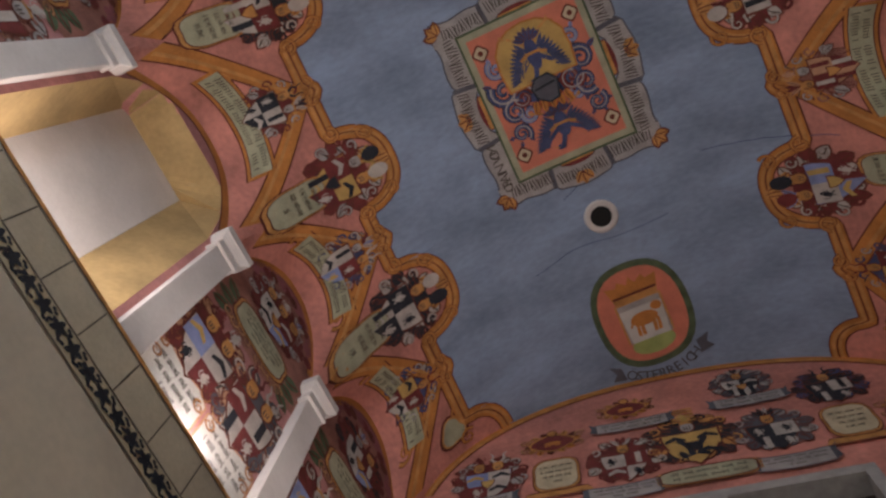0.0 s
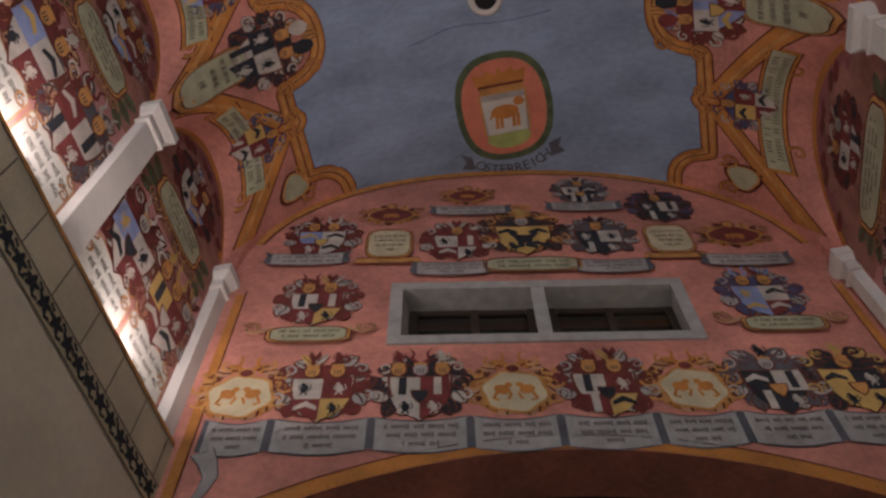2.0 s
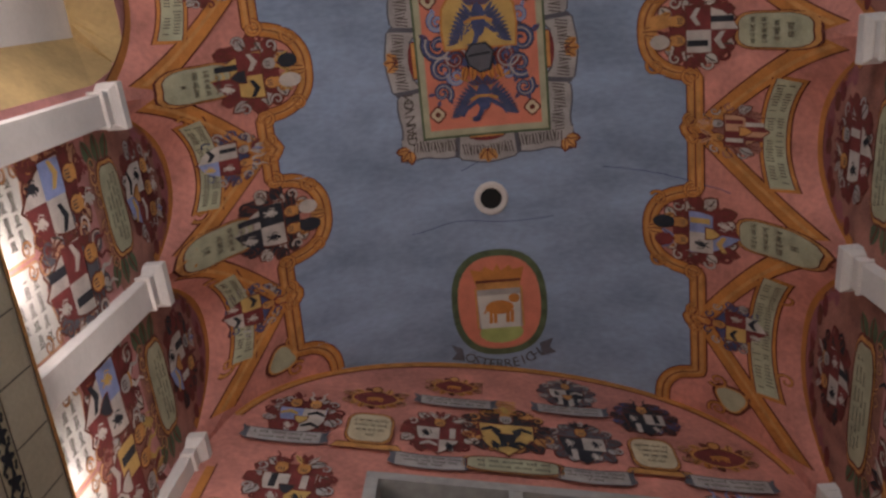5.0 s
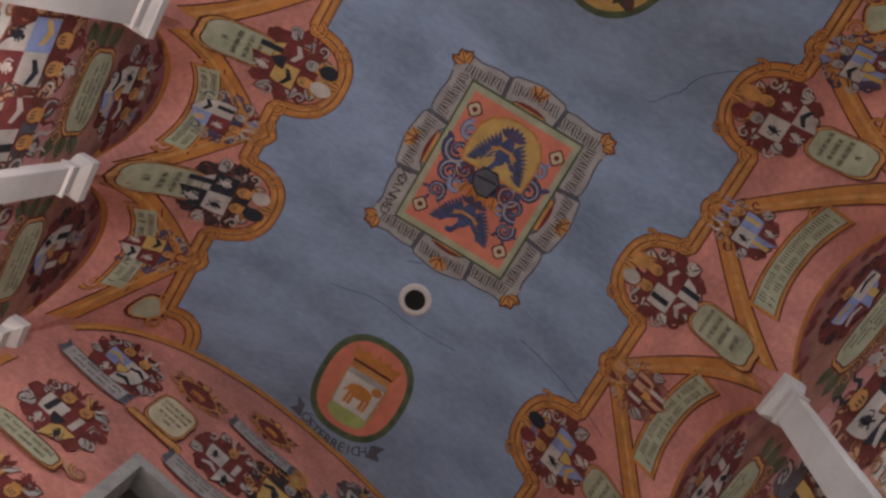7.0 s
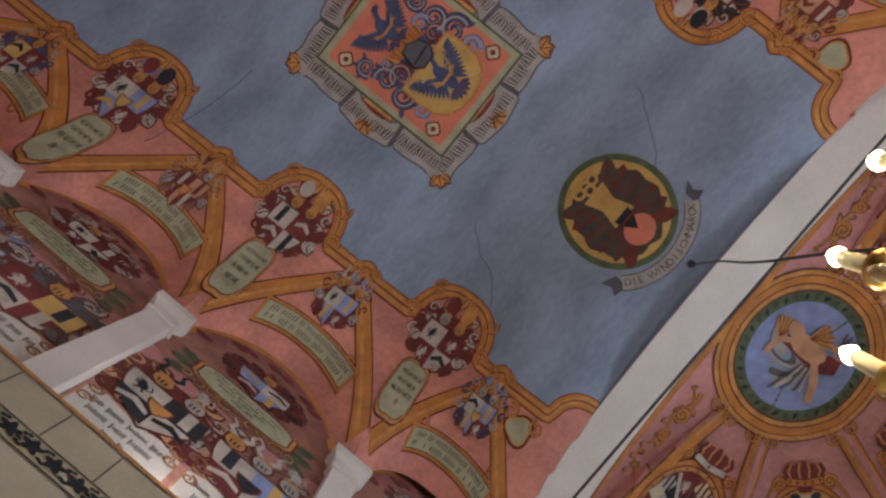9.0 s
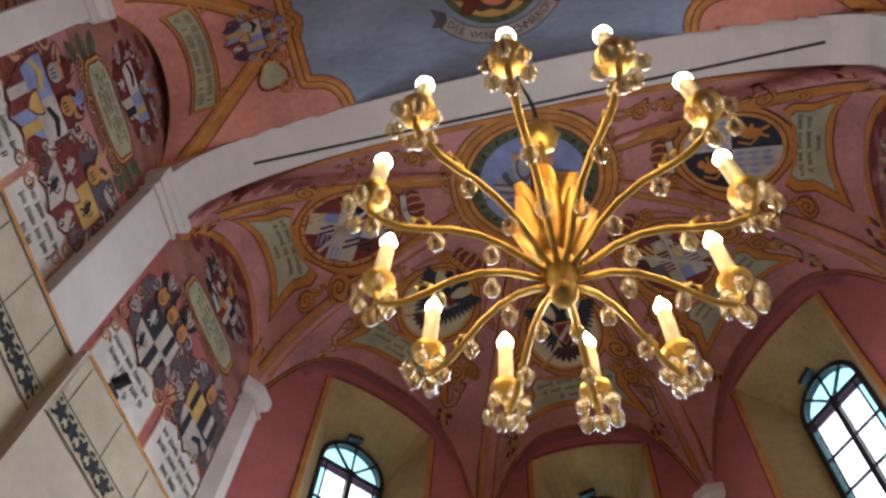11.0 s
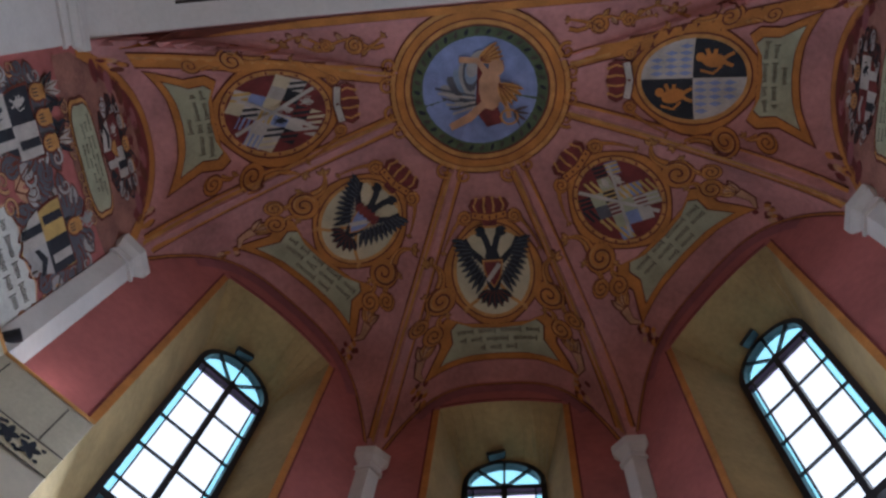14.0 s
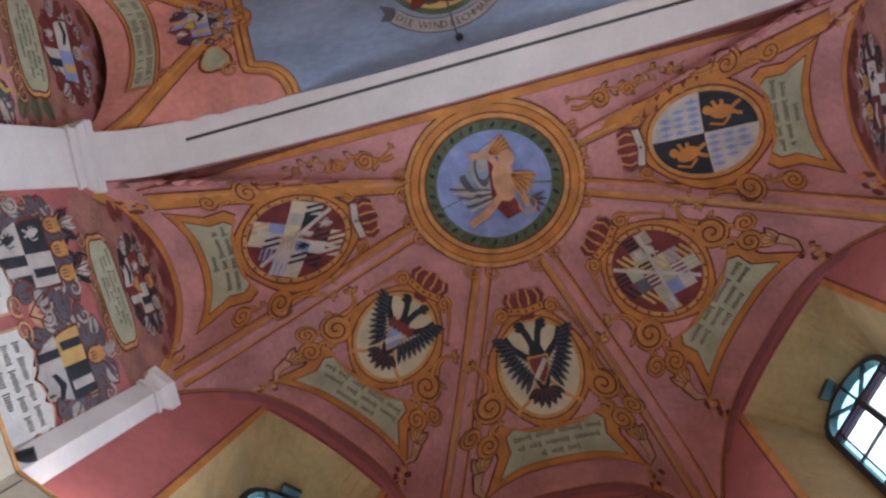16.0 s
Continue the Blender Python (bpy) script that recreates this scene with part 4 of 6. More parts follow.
        P.fill(oval(-0.25, 0.0, 0.2, 0.3, 12), rng.choice(["white", "black", "gold"]), 9, 1)
        P.fill(oval(0.28, 0.0, 0.2, 0.26, 12), rng.choice(["maroon", "black", "white"]), 9, 1)
        P.at(side * 2.6, c * 0.6 + 0.4 * caps[1 + bi], 1.1, 1.1, 90 * side, 3)
        cartouche(P, 0.15, 0.2, rng, 4)
        P.done("painted_coat_of_arms", vault, "painted coat of arms with a sage name label between two ribs")
    # corner cartouches by the end wall and the arch
    for y in (SKEW * side * 2.2 + 0.3, ARCH0 - 0.28):
        P = Paint(nave, low).at(side * 2.32, y, 1, 1, 90 * side, 1)
        P.edged(oval(0, 0, 0.15, 0.13, 20, 0, 3, 0.12), "line", 0.02, "line", 0)
        P.edged(oval(0, 0, 0.13, 0.11, 20, 0, 3, 0.12), "sage", 0.015, "gold", 1)
        for s in (-1, 1):
            curl(P, s * 0.16, 0.1, 0.08, 1.0, s, 1)
        P.done("painted_cartouche", vault, "small sage cartouche with golden scrolls")


def eagle(P, layer, wing, heads=1, shield=None):
    rng = random.Random(3)
    for s in (-1, 1):
        P.line([(0.05 * s, 0.06), (0.15 * s, 0.15), (0.25 * s, 0.24), (0.31 * s, 0.36)], 0.07, wing, layer)
        for i in range(11):
            t = i / 10
            leaf(P, s * (0.08 + 0.21 * t), -0.02 + 0.34 * t, 0.26 - 0.08 * t, 0.062, -math.pi / 2 + s * (0.55 + 1.35 * t), wing, layer + 1 + i % 2, "dgrey")
        P.line([(0.05 * s, -0.12), (0.2 * s, -0.3), (0.3 * s, -0.36)], 0.035, "gold", layer)
        for k in (-0.5, 0, 0.5):
            P.line([(0.3 * s, -0.36), (0.3 * s + s * 0.07 * math.cos(k), -0.36 + 0.08 * math.sin(k - 0.6))], 0.018, "gold", layer + 1)
    P.fill(oval(0, 0.02, 0.1, 0.26, 14), wing, layer + 2, 1)
    for k in range(7):
        leaf(P, 0.015 * (k - 3), -0.2, 0.22 - 0.012 * abs(k - 3), 0.08, -math.pi / 2 + (k - 3) * 0.36, wing, layer + 1)
    for s in ((-1, 1) if heads > 1 else (-1,)):
        P.line([(0.02 * s, 0.2), (0.06 * s, 0.34), (0.1 * s, 0.42)], 0.07, wing, layer + 2)
        P.fill(oval(0.12 * s, 0.43, 0.065, 0.055, 12), wing, layer + 2, 1)
        P.line([(0.16 * s, 0.43), (0.23 * s, 0.4)], 0.03, "gold", layer + 3, taper=True)
    if heads > 1:
        for k in (-1, 0, 1):
            leaf(P, k * 0.035, 0.47, 0.11, 0.06, math.pi / 2 - k * 0.3, "maroon", layer + 3)
        P.line([(-0.07, 0.475), (0.07, 0.475)], 0.025, "gold", layer + 4)
    if shield:
        P.fill(heater(0, -0.02, 0.115, 0.15), "gold", layer + 4, 1)
        P.fill(heater(0, -0.02, 0.095, 0.13), shield[0], layer + 5, 1)
        P.line([(-0.08, 0.08), (0.07, -0.1)], 0.05, shield[1], layer + 6)


# great coat of arms: unit frame, then the gilded ribbon
P = Paint(nave, low).at(-0.01, 3.56, 1, 1, 0, 1)
rng = random.Random(8)
# local x runs across the nave, local y towards the arch
for s in (-1, 1):
    for ax in (0, 1):
        L, O = ((0.9, 0.93) if ax == 0 else (0.96, 0.79))
        mk = (lambda t, o: (t, o)) if ax == 0 else (lambda t, o: (o, t))
        pts = [mk(L * (i / 12 - 1), s * (O + (0.08 if abs(i - 12) < 4 else 0.0) - 0.03 * math.sin(math.pi * i / 6) ** 2)) for i in range(25)]
        P.line(pts, 0.27, "dgrey", 0)
        P.line(pts, 0.235, "grey", 1)
        for i in range(2, 23):
            if i not in (8, 16) and not (ax == 1 and s == 1 and i < 9):
                x, y = pts[i]
                d = mk(0.012, 0.062) if i % 2 else mk(-0.006, 0.05)
                for q in (-0.45, 0.0, 0.42):
                    e = mk(q * 0.075, 0)
                    P.line([(x + e[0] - d[0], y + e[1] - d[1]), (x + e[0] + d[0], y + e[1] + d[1])], 0.012, "ink", 3)
        for t in (-0.32, 0.32):
            P.line([mk(t * 0.96, s * (O - 0.12)), mk(t, s * (O - 0.02)), mk(t * 1.04, s * (O + 0.13))], 0.05, "dgrey", 2)
        c = mk(0, s * (O + 0.17))
        for t in (-0.5, 0, 0.5):
            a = math.atan2(c[1], c[0]) + t * 1.4
            leaf(P, c[0] * 0.9, c[1] * 0.9, 0.15, 0.1, a, "gold", 3)
        P.fill(oval(*mk(0, s * (O - 0.1)), *mk(0.2, 0.07), 14), "maroon", 4, 1)
        P.line([mk(-0.18, s * (O - 0.1)), mk(0.18, s * (O - 0.1))], 0.05, "gold", 5)
for sx in (-1, 1):
    for sy in (-1, 1):
        g = math.atan2(sy * 0.97, sx * 0.87)
        for q in (-0.8, 0, 0.8):
            leaf(P, sx * 0.83, sy * 0.93, 0.16, 0.11, g + q, "line", 3, None)
            leaf(P, sx * 0.83, sy * 0.93, 0.135, 0.08, g + q, "gold", 4)
fld = [(-0.68, -0.84), (0.68, -0.84), (0.68, 0.84), (-0.68, 0.84)]
fld = [((fld[i][0] * (1 - t) + fld[(i + 1) % 4][0] * t), (fld[i][1] * (1 - t) + fld[(i + 1) % 4][1] * t)) for i in range(4) for t in (0, 0.2, 0.4, 0.6, 0.8)]
P.fill(fld, "green", 6, 4)
P.fill([(x * 0.965, y * 0.97) for x, y in fld], "sage", 7, 4)
P.fill([(x * 0.87, y * 0.89) for x, y in fld], "red", 8, 4)
for sx in (-1, 1):
    for sy in (-1, 1):
        P.fill(oval(sx * 0.5, sy * 0.58, 0.085, 0.085, 16, 0, 4, 0.12), "line", 9, 1)
        P.fill(oval(sx * 0.5, sy * 0.58, 0.065, 0.065, 16, 0, 4, 0.12), "cream", 10, 1)
        P.fill(oval(sx * 0.5, sy * 0.58, 0.03, 0.03, 8), "line", 11, 1)
for s in (-1, 1):
    # feathery mantling on both sides of the shield and the helm
    for cx, cy, r, st, c in ((0.43, 0.12, 0.15, 0.6, "navy"), (0.4, -0.12, 0.13, 2.2, "navy"), (0.42, 0.36, 0.1, 1.2, "azure"), (0.27, -0.02, 0.13, 3.0, "maroon"), (0.43, -0.36, 0.1, 4.0, "navy"), (0.27, -0.2, 0.09, 0.4, "azure")):
        q = spiral(s * cx, cy, r, 1.5, st * s, -s, 20)
        P.line(q, r * 0.75, "black", 9, taper=True)
        P.line(q, r * 0.6, c, 10, taper=True)
        P.line(q[:16], r * 0.16, "grey", 11, taper=True)
        for k in range(3):
            g = st + 1.1 * k
            leaf(P, s * (cx + r * 0.8 * math.cos(g)), cy + r * 0.8 * math.sin(g), r * 0.8, r * 0.42, g if s > 0 else math.pi - g, c, 9)
    P.line([(s * 0.1, -0.06), (s * 0.26, 0.02), (s * 0.4, 0.0)], 0.16, "navy", 8)
shd = [(-0.36, 0.08), (0.36, 0.08), (0.38, 0.3), (0.36, 0.48), (0.28, 0.6), (0.15, 0.67), (0, 0.69), (-0.15, 0.67), (-0.28, 0.6), (-0.36, 0.48), (-0.38, 0.3)]
P.fill([(u * 1.06, 0.37 + (v - 0.37) * 1.06) for u, v in shd], "ochre", 11, 2)
P.fill(shd, "yellow", 12, 2)
P.at(-0.01, 3.56 + 0.37, 0.74, 0.66, 180, 13)
eagle(P, 0, "navy", 1)
P.line([(-0.2, 0.06), (-0.08, 0.0), (0.08, 0.0), (0.2, 0.06)], 0.045, "gold", 5)
P.at(-0.01, 3.56 - 0.42, 0.8, 0.55, 180, 13)
eagle(P, 0, "navy", 1)
P.line([(-0.18, 0.06), (-0.07, 0.0), (0.07, 0.0), (0.18, 0.06)], 0.05, "gold", 5)
P.at(-0.01, 3.56, 1, 1, 0, 1)
for k in range(5):
    leaf(P, -0.16 + 0.08 * k, -0.1, 0.16, 0.08, -math.pi / 2 + (k - 2) * 0.15, "ochre", 23)
P.fill([(-0.1, -0.16), (0.02, -0.18), (0.14, -0.1), (0.17, 0.02), (0.1, 0.12), (-0.06, 0.13), (-0.14, 0.03)], "black", 24, 1)
P.fill([(-0.08, -0.14), (0.02, -0.16), (0.12, -0.09), (0.15, 0.02), (0.09, 0.1), (-0.05, 0.11), (-0.12, 0.03)], "dgrey", 25, 1)
P.line([(-0.1, 0.02), (0.13, 0.0)], 0.025, "black", 26)
P.at(-0.01, 3.56, -1, 1, 0, 1)
lettering(P, "CRAIN VOM", 0.15, lambda t: (-0.745, -0.86 + 0.5 * t, math.pi / 2), "ink", 4)
P.done("painted_arms_panel", vault, "great painted eagle arms in a square frame of lettered ribbon")

# oval medallions on the crown
P = Paint(nave, low).at(0.0, 0.8, -1, 1, 0, 1)
P.fill(oval(0, 0, 0.56, 0.66, 36, 0, 4, -0.035), "green", 0, 4)
P.fill(oval(0, 0, 0.485, 0.58, 36, 0, 4, -0.035), "red", 1, 4)
P.fill(oval(0, -0.36, 0.25, 0.13, 16), "grass", 2, 2)
P.fill([(-0.27, 0.19), (0.27, 0.19), (0.27, -0.3), (-0.27, -0.3)], "gold", 3)
P.fill([(-0.245, 0.17), (0.245, 0.17), (0.245, -0.3), (-0.245, -0.3)], "grey", 4)
P.fill([(-0.245, 0.1), (0.245, 0.1), (0.22, -0.3), (-0.22, -0.3)], "panel", 5)
P.fill(oval(0.0, -0.05, 0.16, 0.085, 14), "ochre", 6, 1)
P.fill(oval(0.17, 0.05, 0.065, 0.055, 10), "ochre", 6, 1)
for x in (-0.1, -0.05, 0.09, 0.14):
    P.line([(x, -0.09), (x - 0.01, -0.24)], 0.04, "ochre", 6)
P.line([(-0.12, -0.03), (-0.18, -0.12)], 0.025, "ochre", 5)
P.fill([(-0.24, 0.19), (0.24, 0.19), (0.26, 0.27), (-0.26, 0.27)], "gold", 4, 1)
P.fill([(-0.26, 0.26), (-0.3, 0.42), (-0.2, 0.35), (-0.14, 0.45), (-0.06, 0.36), (0, 0.47), (0.06, 0.36), (0.14, 0.45), (0.2, 0.35), (0.3, 0.42), (0.26, 0.26)], "ochre", 5, 1)
P.line([(-0.25, 0.27), (0.25, 0.27)], 0.03, "line", 6)
arcp = lambda t: (0.62 * math.sin((t - 0.5) * 1.6), -0.76 + 0.62 * (1 - math.cos((t - 0.5) * 1.6)) * 0.75, (t - 0.5) * 1.25)
for s in (0, 1):
    x, y, a = arcp(s)
    P.fill([(x - 0.02, y + 0.1), (x + (0.14 if s else -0.14), y + 0.16), (x + (0.09 if s else -0.09), y + 0.05), (x + (0.16 if s else -0.16), y - 0.02), (x, y - 0.06)], "dgrey", 2, 1)
lettering(P, "\u00d6STERREICH", 0.17, lambda t: (arcp(t)[0], arcp(t)[1] - 0.05, arcp(t)[2]), "ink", 3)
P.done("painted_medallion", vault, "oval red medallion with a golden beast on a white shield")

P = Paint(nave, low).at(0.0, 6.2, -1, 1, 0, 1)
P.fill(oval(0, 0, 0.6, 0.64, 36), "green", 0, 4)
P.fill(oval(0, 0, 0.53, 0.57, 36), "yellow", 1, 4)
P.fill(oval(0, 0.02, 0.46, 0.49, 44, 0, 11, 0.045), "ink", 1.6, 4)
for s in (-1, 1):
    for k in range(6):
        leaf(P, s * 0.16, 0.3 - 0.11 * k, 0.3, 0.17, (0 if s > 0 else math.pi) + s * (0.7 - 0.28 * k), "ink" if k % 2 else "line", 2 + k % 2, "maroon")
    P.fill(oval(s * 0.3, 0.0, 0.1, 0.3, 16), "ink", 3, 1)
P.fill([(-0.15, -0.32), (0.15, -0.32), (0.09, -0.12), (0.15, 0.1), (-0.15, 0.1), (-0.09, -0.12)], "yellow", 4, 1)
P.fill([(-0.11, 0.05), (0.11, 0.05), (0.08, 0.16), (0, 0.28), (-0.08, 0.16)], "black", 5, 1)
P.fill(oval(0, 0.3, 0.18, 0.16, 16), "red", 3, 1)
P.line([(-0.2, 0.16), (0, 0.13), (0.2, 0.16)], 0.03, "maroon", 6)
for x, y in ((0, -0.36), (-0.1, -0.42), (0.1, -0.42), (-0.05, -0.5), (0.06, -0.5)):
    P.line(oval(x, y, 0.055, 0.05, 10), 0.035, "yellow", 5, closed=True)
arcq = lambda t: (0.66 * math.sin((t - 0.5) * 2.0), 0.76 - 0.66 * (1 - math.cos((t - 0.5) * 2.0)) * 0.8, -(t - 0.5) * 1.6)
P.line([arcq(i / 16)[:2] for i in range(17)], 0.17, "dgrey", 3)
P.line([arcq(i / 16)[:2] for i in range(17)], 0.145, "grey", 4)
for s in (0, 1):
    x, y, a = arcq(s)
    P.fill([(x, y + 0.06), (x + (0.16 if s else -0.16), y + 0.02), (x + (0.1 if s else -0.1), y - 0.06), (x + (0.14 if s else -0.14), y - 0.18), (x - 0.02, y - 0.1)], "dgrey", 2, 1)
lettering(P, "DIE WINDISCHMARCK", 0.11, lambda t: (arcq(1 - t)[0], arcq(1 - t)[1] + 0.04, arcq(1 - t)[2] + math.pi), "ink", 6)
P.done("painted_medallion", vault, "oval yellow medallion with a dark hat and mantle")

# round opening in the crown
hy = 2.02
bm = bmesh.new()
prof = [(0.115, 0.25), (0.115, -0.02), (0.125, -0.03), (0.165, -0.03), (0.185, -0.012), (0.19, 0.02)]
n = 32
rings = [[bm.verts.new((r * math.cos(k * 2 * math.pi / n), hy + r * math.sin(k * 2 * math.pi / n), CROWN + z)) for k in range(n)] for r, z in prof]
for a, b in zip(rings, rings[1:]):
    for k in range(n):
        bm.faces.new((a[k], a[(k + 1) % n], b[(k + 1) % n], b[k]))
ring = put("vent_ring", bm, "plaster", label="white plaster ring round a dark vent hole", category="vent")
# flat disc across the ring; the depth's shade is its near-black colour
bm = bmesh.new()
lathe(bm, (0, hy, CROWN), [(0.118, -0.022), (0.118, -0.02)], 32)
part("vent_shade_disc", bm, "hole", ring, "near-black disc painted as the shade inside the hole")

# ---- murals of the side walls ----
for side, wall in ((1, wall_s), (-1, wall_n)):
    caps = CAPS_L if side > 0 else CAPS_R
    sw = side_wall(side, 0.1)
    for bi, (a, b) in enumerate(zip(caps, caps[1:])):
        m, hw = (a + b) / 2, (b - a) / 2 - 0.12
        rng = random.Random(17 * bi + 5 * side + 200)
        P = Paint(sw, (0, m, 7))
        arch = [(y, wall_arch(y, side) - 0.04) for y in [m + hw * (i / 16 - 1) for i in range(33)]]
        P.line(arch, 0.16, "line", 0)
        P.line(arch, 0.13, "ochre", 1)
        if side > 0 and bi == 2:
            P.done("painted_arch_band", wall, "ochre painted band round the lunette")
            continue
        for s in (-1, 1):
            P.at(m + s * hw * 0.5, LEDGE + 0.33, 1, 1)
            P.edged([(-hw * 0.47, -0.45), (hw * 0.47, -0.45), (hw * 0.47, 0.2), (hw * 0.3, 0.27), (0, 0.23), (-hw * 0.3, 0.27), (-hw * 0.47, 0.2)], "panel", 0.02, "flesh", 0)
            bars(P, 0, 0.0, hw * 0.72, 0.36, 3, rng, 2)
            P.at(m + s * hw * 0.47, 7.14, 1.0 * hw / 0.65, 1.05, 0, 2)
            crest(P, rng)
            P.at(m + s * hw * 0.94, LEDGE + 0.5)
            for k in range(5):
                curl(P, -s * 0.03, 0.16 * k - 0.1, 0.06, 1.2 * k, (-1) ** k, 1, "flesh")
        P.at(m, LEDGE + 0.62)
        for s in (-1, 1):
            curl(P, s * 0.09, 0.0, 0.08, 0.5, s, 1, "flesh")
            curl(P, s * 0.07, -0.16, 0.06, 1.5, -s, 1, "flesh")
            leaf(P, 0, 0.1, 0.3, 0.1, math.pi / 2 + s * 0.5, "flesh", 1)
        P.at(0, 0)
        top = [(y, z - 0.1) for y, z in arch if z > 8.0]
        P.fill([(top[0][0], 7.78)] + top + [(top[-1][0], 7.78), (m + 0.3 * hw, 7.66), (m - 0.3 * hw, 7.66)], "umber", 0, 2)
        P.line([(y, z - 0.13) for y, z in arch[3:30]], 0.1, "mauve", 1)
        for k in range(11):
            y, z = arch[3 + int(2.5 * k)]
            P.fill(oval(y, z - 0.2, hw * 0.11, 0.06, 10), ("maroon", "mauve", "line")[k % 3], 2, 1)
        # long lettered cartouche with green drapery at its ends
        P.at(m, 7.98, 1, 1, 0, 2)
        for s in (-1, 1):
            for k in range(3):
                leaf(P, s * hw * 0.58, 0.02 - 0.1 * k, 0.24, 0.14, (0 if s > 0 else math.pi) - s * 0.5 * (k - 1), "green", 0)
            for k in range(4):
                curl(P, s * hw * (0.16 + 0.15 * k), -0.23 + 0.02 * (k % 2), 0.065, k, s, 1, "flesh")
        cartouche(P, hw * 0.6, 0.19, rng, 4, 2)
        P.at(m, 8.5, 0.95, 0.72, 0, 2)
        crest(P, rng, mantle=("maroon", "grey") if bi % 2 else ("maroon", "black"))
        P.done("painted_coats_of_arms", wall, "painted coats of arms with white name panels in a lunette")
    # frieze and painted ashlar below the ledge
    low_w = low_s if side > 0 else low_n
    P = Paint(side_wall(side, -0.03), (0, 4, 4))
    y0 = SKEW * side * 2.7
    full = [y0 + (7.48 - y0) * i / 20 for i in range(21)]
    P.line([(y, LEDGE - 0.02) for y in full], 0.035, "gold", 0)
    P.line([(y, LEDGE - 0.048) for y in full], 0.012, "ink", 1)
    P.line([(y, LEDGE - 0.245) for y in full], 0.36, "ashlar", 0)
    k = 0
    y = y0 + 0.1
    while y < 7.45:
        P.line([(y, LEDGE - 0.07), (y, LEDGE - 0.42)], 0.01, "ink", 1)
        y += 0.36
    P.line([(y, LEDGE - 0.43) for y in full], 0.012, "ink", 1)
    P.line([(y, LEDGE - 0.525) for y in full], 0.17, "cream", 0)
    P.line([(y, LEDGE - 0.62) for y in full], 0.014, "ink", 1)
    P.done("painted_ashlar_band", low_w, "painted ashlar band with thin dark joints")
    P = Paint(side_wall(side, -0.03), (0, 4, 4))
    y, rng = y0 + 0.1, random.Random(5)
    while y < 7.42:
        P.at(y, LEDGE - 0.525)
        for q in range(5):
            leaf(P, 0, 0, 0.075, 0.045, q * 1.256 + 0.3, "black", 2, None)
        for sx, sy in ((0.07, 0.05), (0.07, -0.05), (-0.05, 0.06), (-0.05, -0.06)):
            P.fill(oval(sx, sy, 0.018, 0.016, 6), "black", 2, 1)
        leaf(P, 0.04, 0.0, 0.06, 0.03, rng.uniform(-1, 1), "black", 3, None)
        y += 0.145
    P.done("painted_floral_frieze", low_w, "black floral frieze on a pale band")

# ---- murals of the end wall ----
P = Paint(west, (0, 4, 7))
arch = [(x, barrel(x, SKEW * x) - 0.05) for x in [2.66 * math.sin(math.pi / 2 * (i / 24 - 1)) for i in range(49)]]
P.line(arch, 0.16, "line", 0)
P.line(arch, 0.13, "ochre", 1)
P.line([(x * 0.992, z - 0.03) for x, z in arch], 0.03, "gold", 2)
for s in (-1, 1):
    P.line([(s * 2.63, 5.6), (s * 2.63, 8.1)], 0.08, "ochre", 0)
    P.line([(s * 2.59, 5.6), (s * 2.59, 8.15)], 0.012, "line", 1)
P.line([(x, gallery_arch(x) + 0.07) for x in [-2.5 + 0.2 * i for i in range(26)]], 0.13, "ochre", 0)
P.line([(x, gallery_arch(x) + 0.14) for x in [-2.5 + 0.2 * i for i in range(26)]], 0.015, "line", 1)
P.done("painted_arch_band", wall_w, "ochre painted band along the wall arch")

GOLDM, REDM, BLKM = ("gold", "ochre"), ("maroon", "grey"), ("dgrey", "grey")
TS = ("white", "maroon", "maroon", "yellow")
ROW = [(2.36, GOLDM, ("cream",) * 4), (1.76, REDM, TS), (1.03, ("black", "white"), ("white", "maroon", "white", "maroon")), (0.33, GOLDM, ("cream",) * 4),
       (-0.35, REDM, TS), (-0.99, GOLDM, ("cream",) * 4), (-1.61, BLKM, ("black", "white", "black", "black")), (-2.2, ("black", "yellow"), ("yellow", "black", "yellow", "yellow"))]


def lion_arms(P, rng):
    """A cream lobed shield with two golden beasts in golden foliage."""
    for s in (-1, 1):
        for i in range(10):
            a = math.pi / 2 - s * (0.3 + 0.26 * i)
            leaf(P, 0.27 * math.cos(a), 0.28 * math.sin(a), 0.15, 0.15, a - s * 0.8, ("ochre", "flesh", "line", "gold")[i % 4], i % 2)
        for i in range(4):
            a = math.pi / 2 - s * (0.5 + 0.5 * i)
            P.line(spiral(0.37 * math.cos(a), 0.37 * math.sin(a), 0.08, 1.2, a, -s, 10), 0.03, "gold", 3, taper=True)
    P.edged(oval(0, -0.08, 0.29, 0.27, 26, 0, 6, 0.06, 1.57), "cream", 0.03, "gold", 3)
    for s in (-1, 1):
        P.fill(oval(s * 0.11, -0.06, 0.075, 0.06, 10, s * 0.5), "ochre", 5, 1)
        P.fill(oval(s * 0.05, 0.0, 0.035, 0.035, 8), "ochre", 5, 1)
        P.line([(s * 0.15, -0.08), (s * 0.19, -0.18), (s * 0.14, -0.2)], 0.03, "ochre", 5)
        P.line([(s * 0.03, -0.1), (s * 0.06, -0.19)], 0.025, "ochre", 5)
        P.line([(s * 0.04, 0.25), (s * 0.09, 0.33), (s * 0.07, 0.42), (s * 0.1, 0.47)], 0.055, "ochre", 4, taper=True)
    P.edged(oval(0, 0.22, 0.07, 0.06, 12), "maroon", 0.02, "gold", 5, 1)


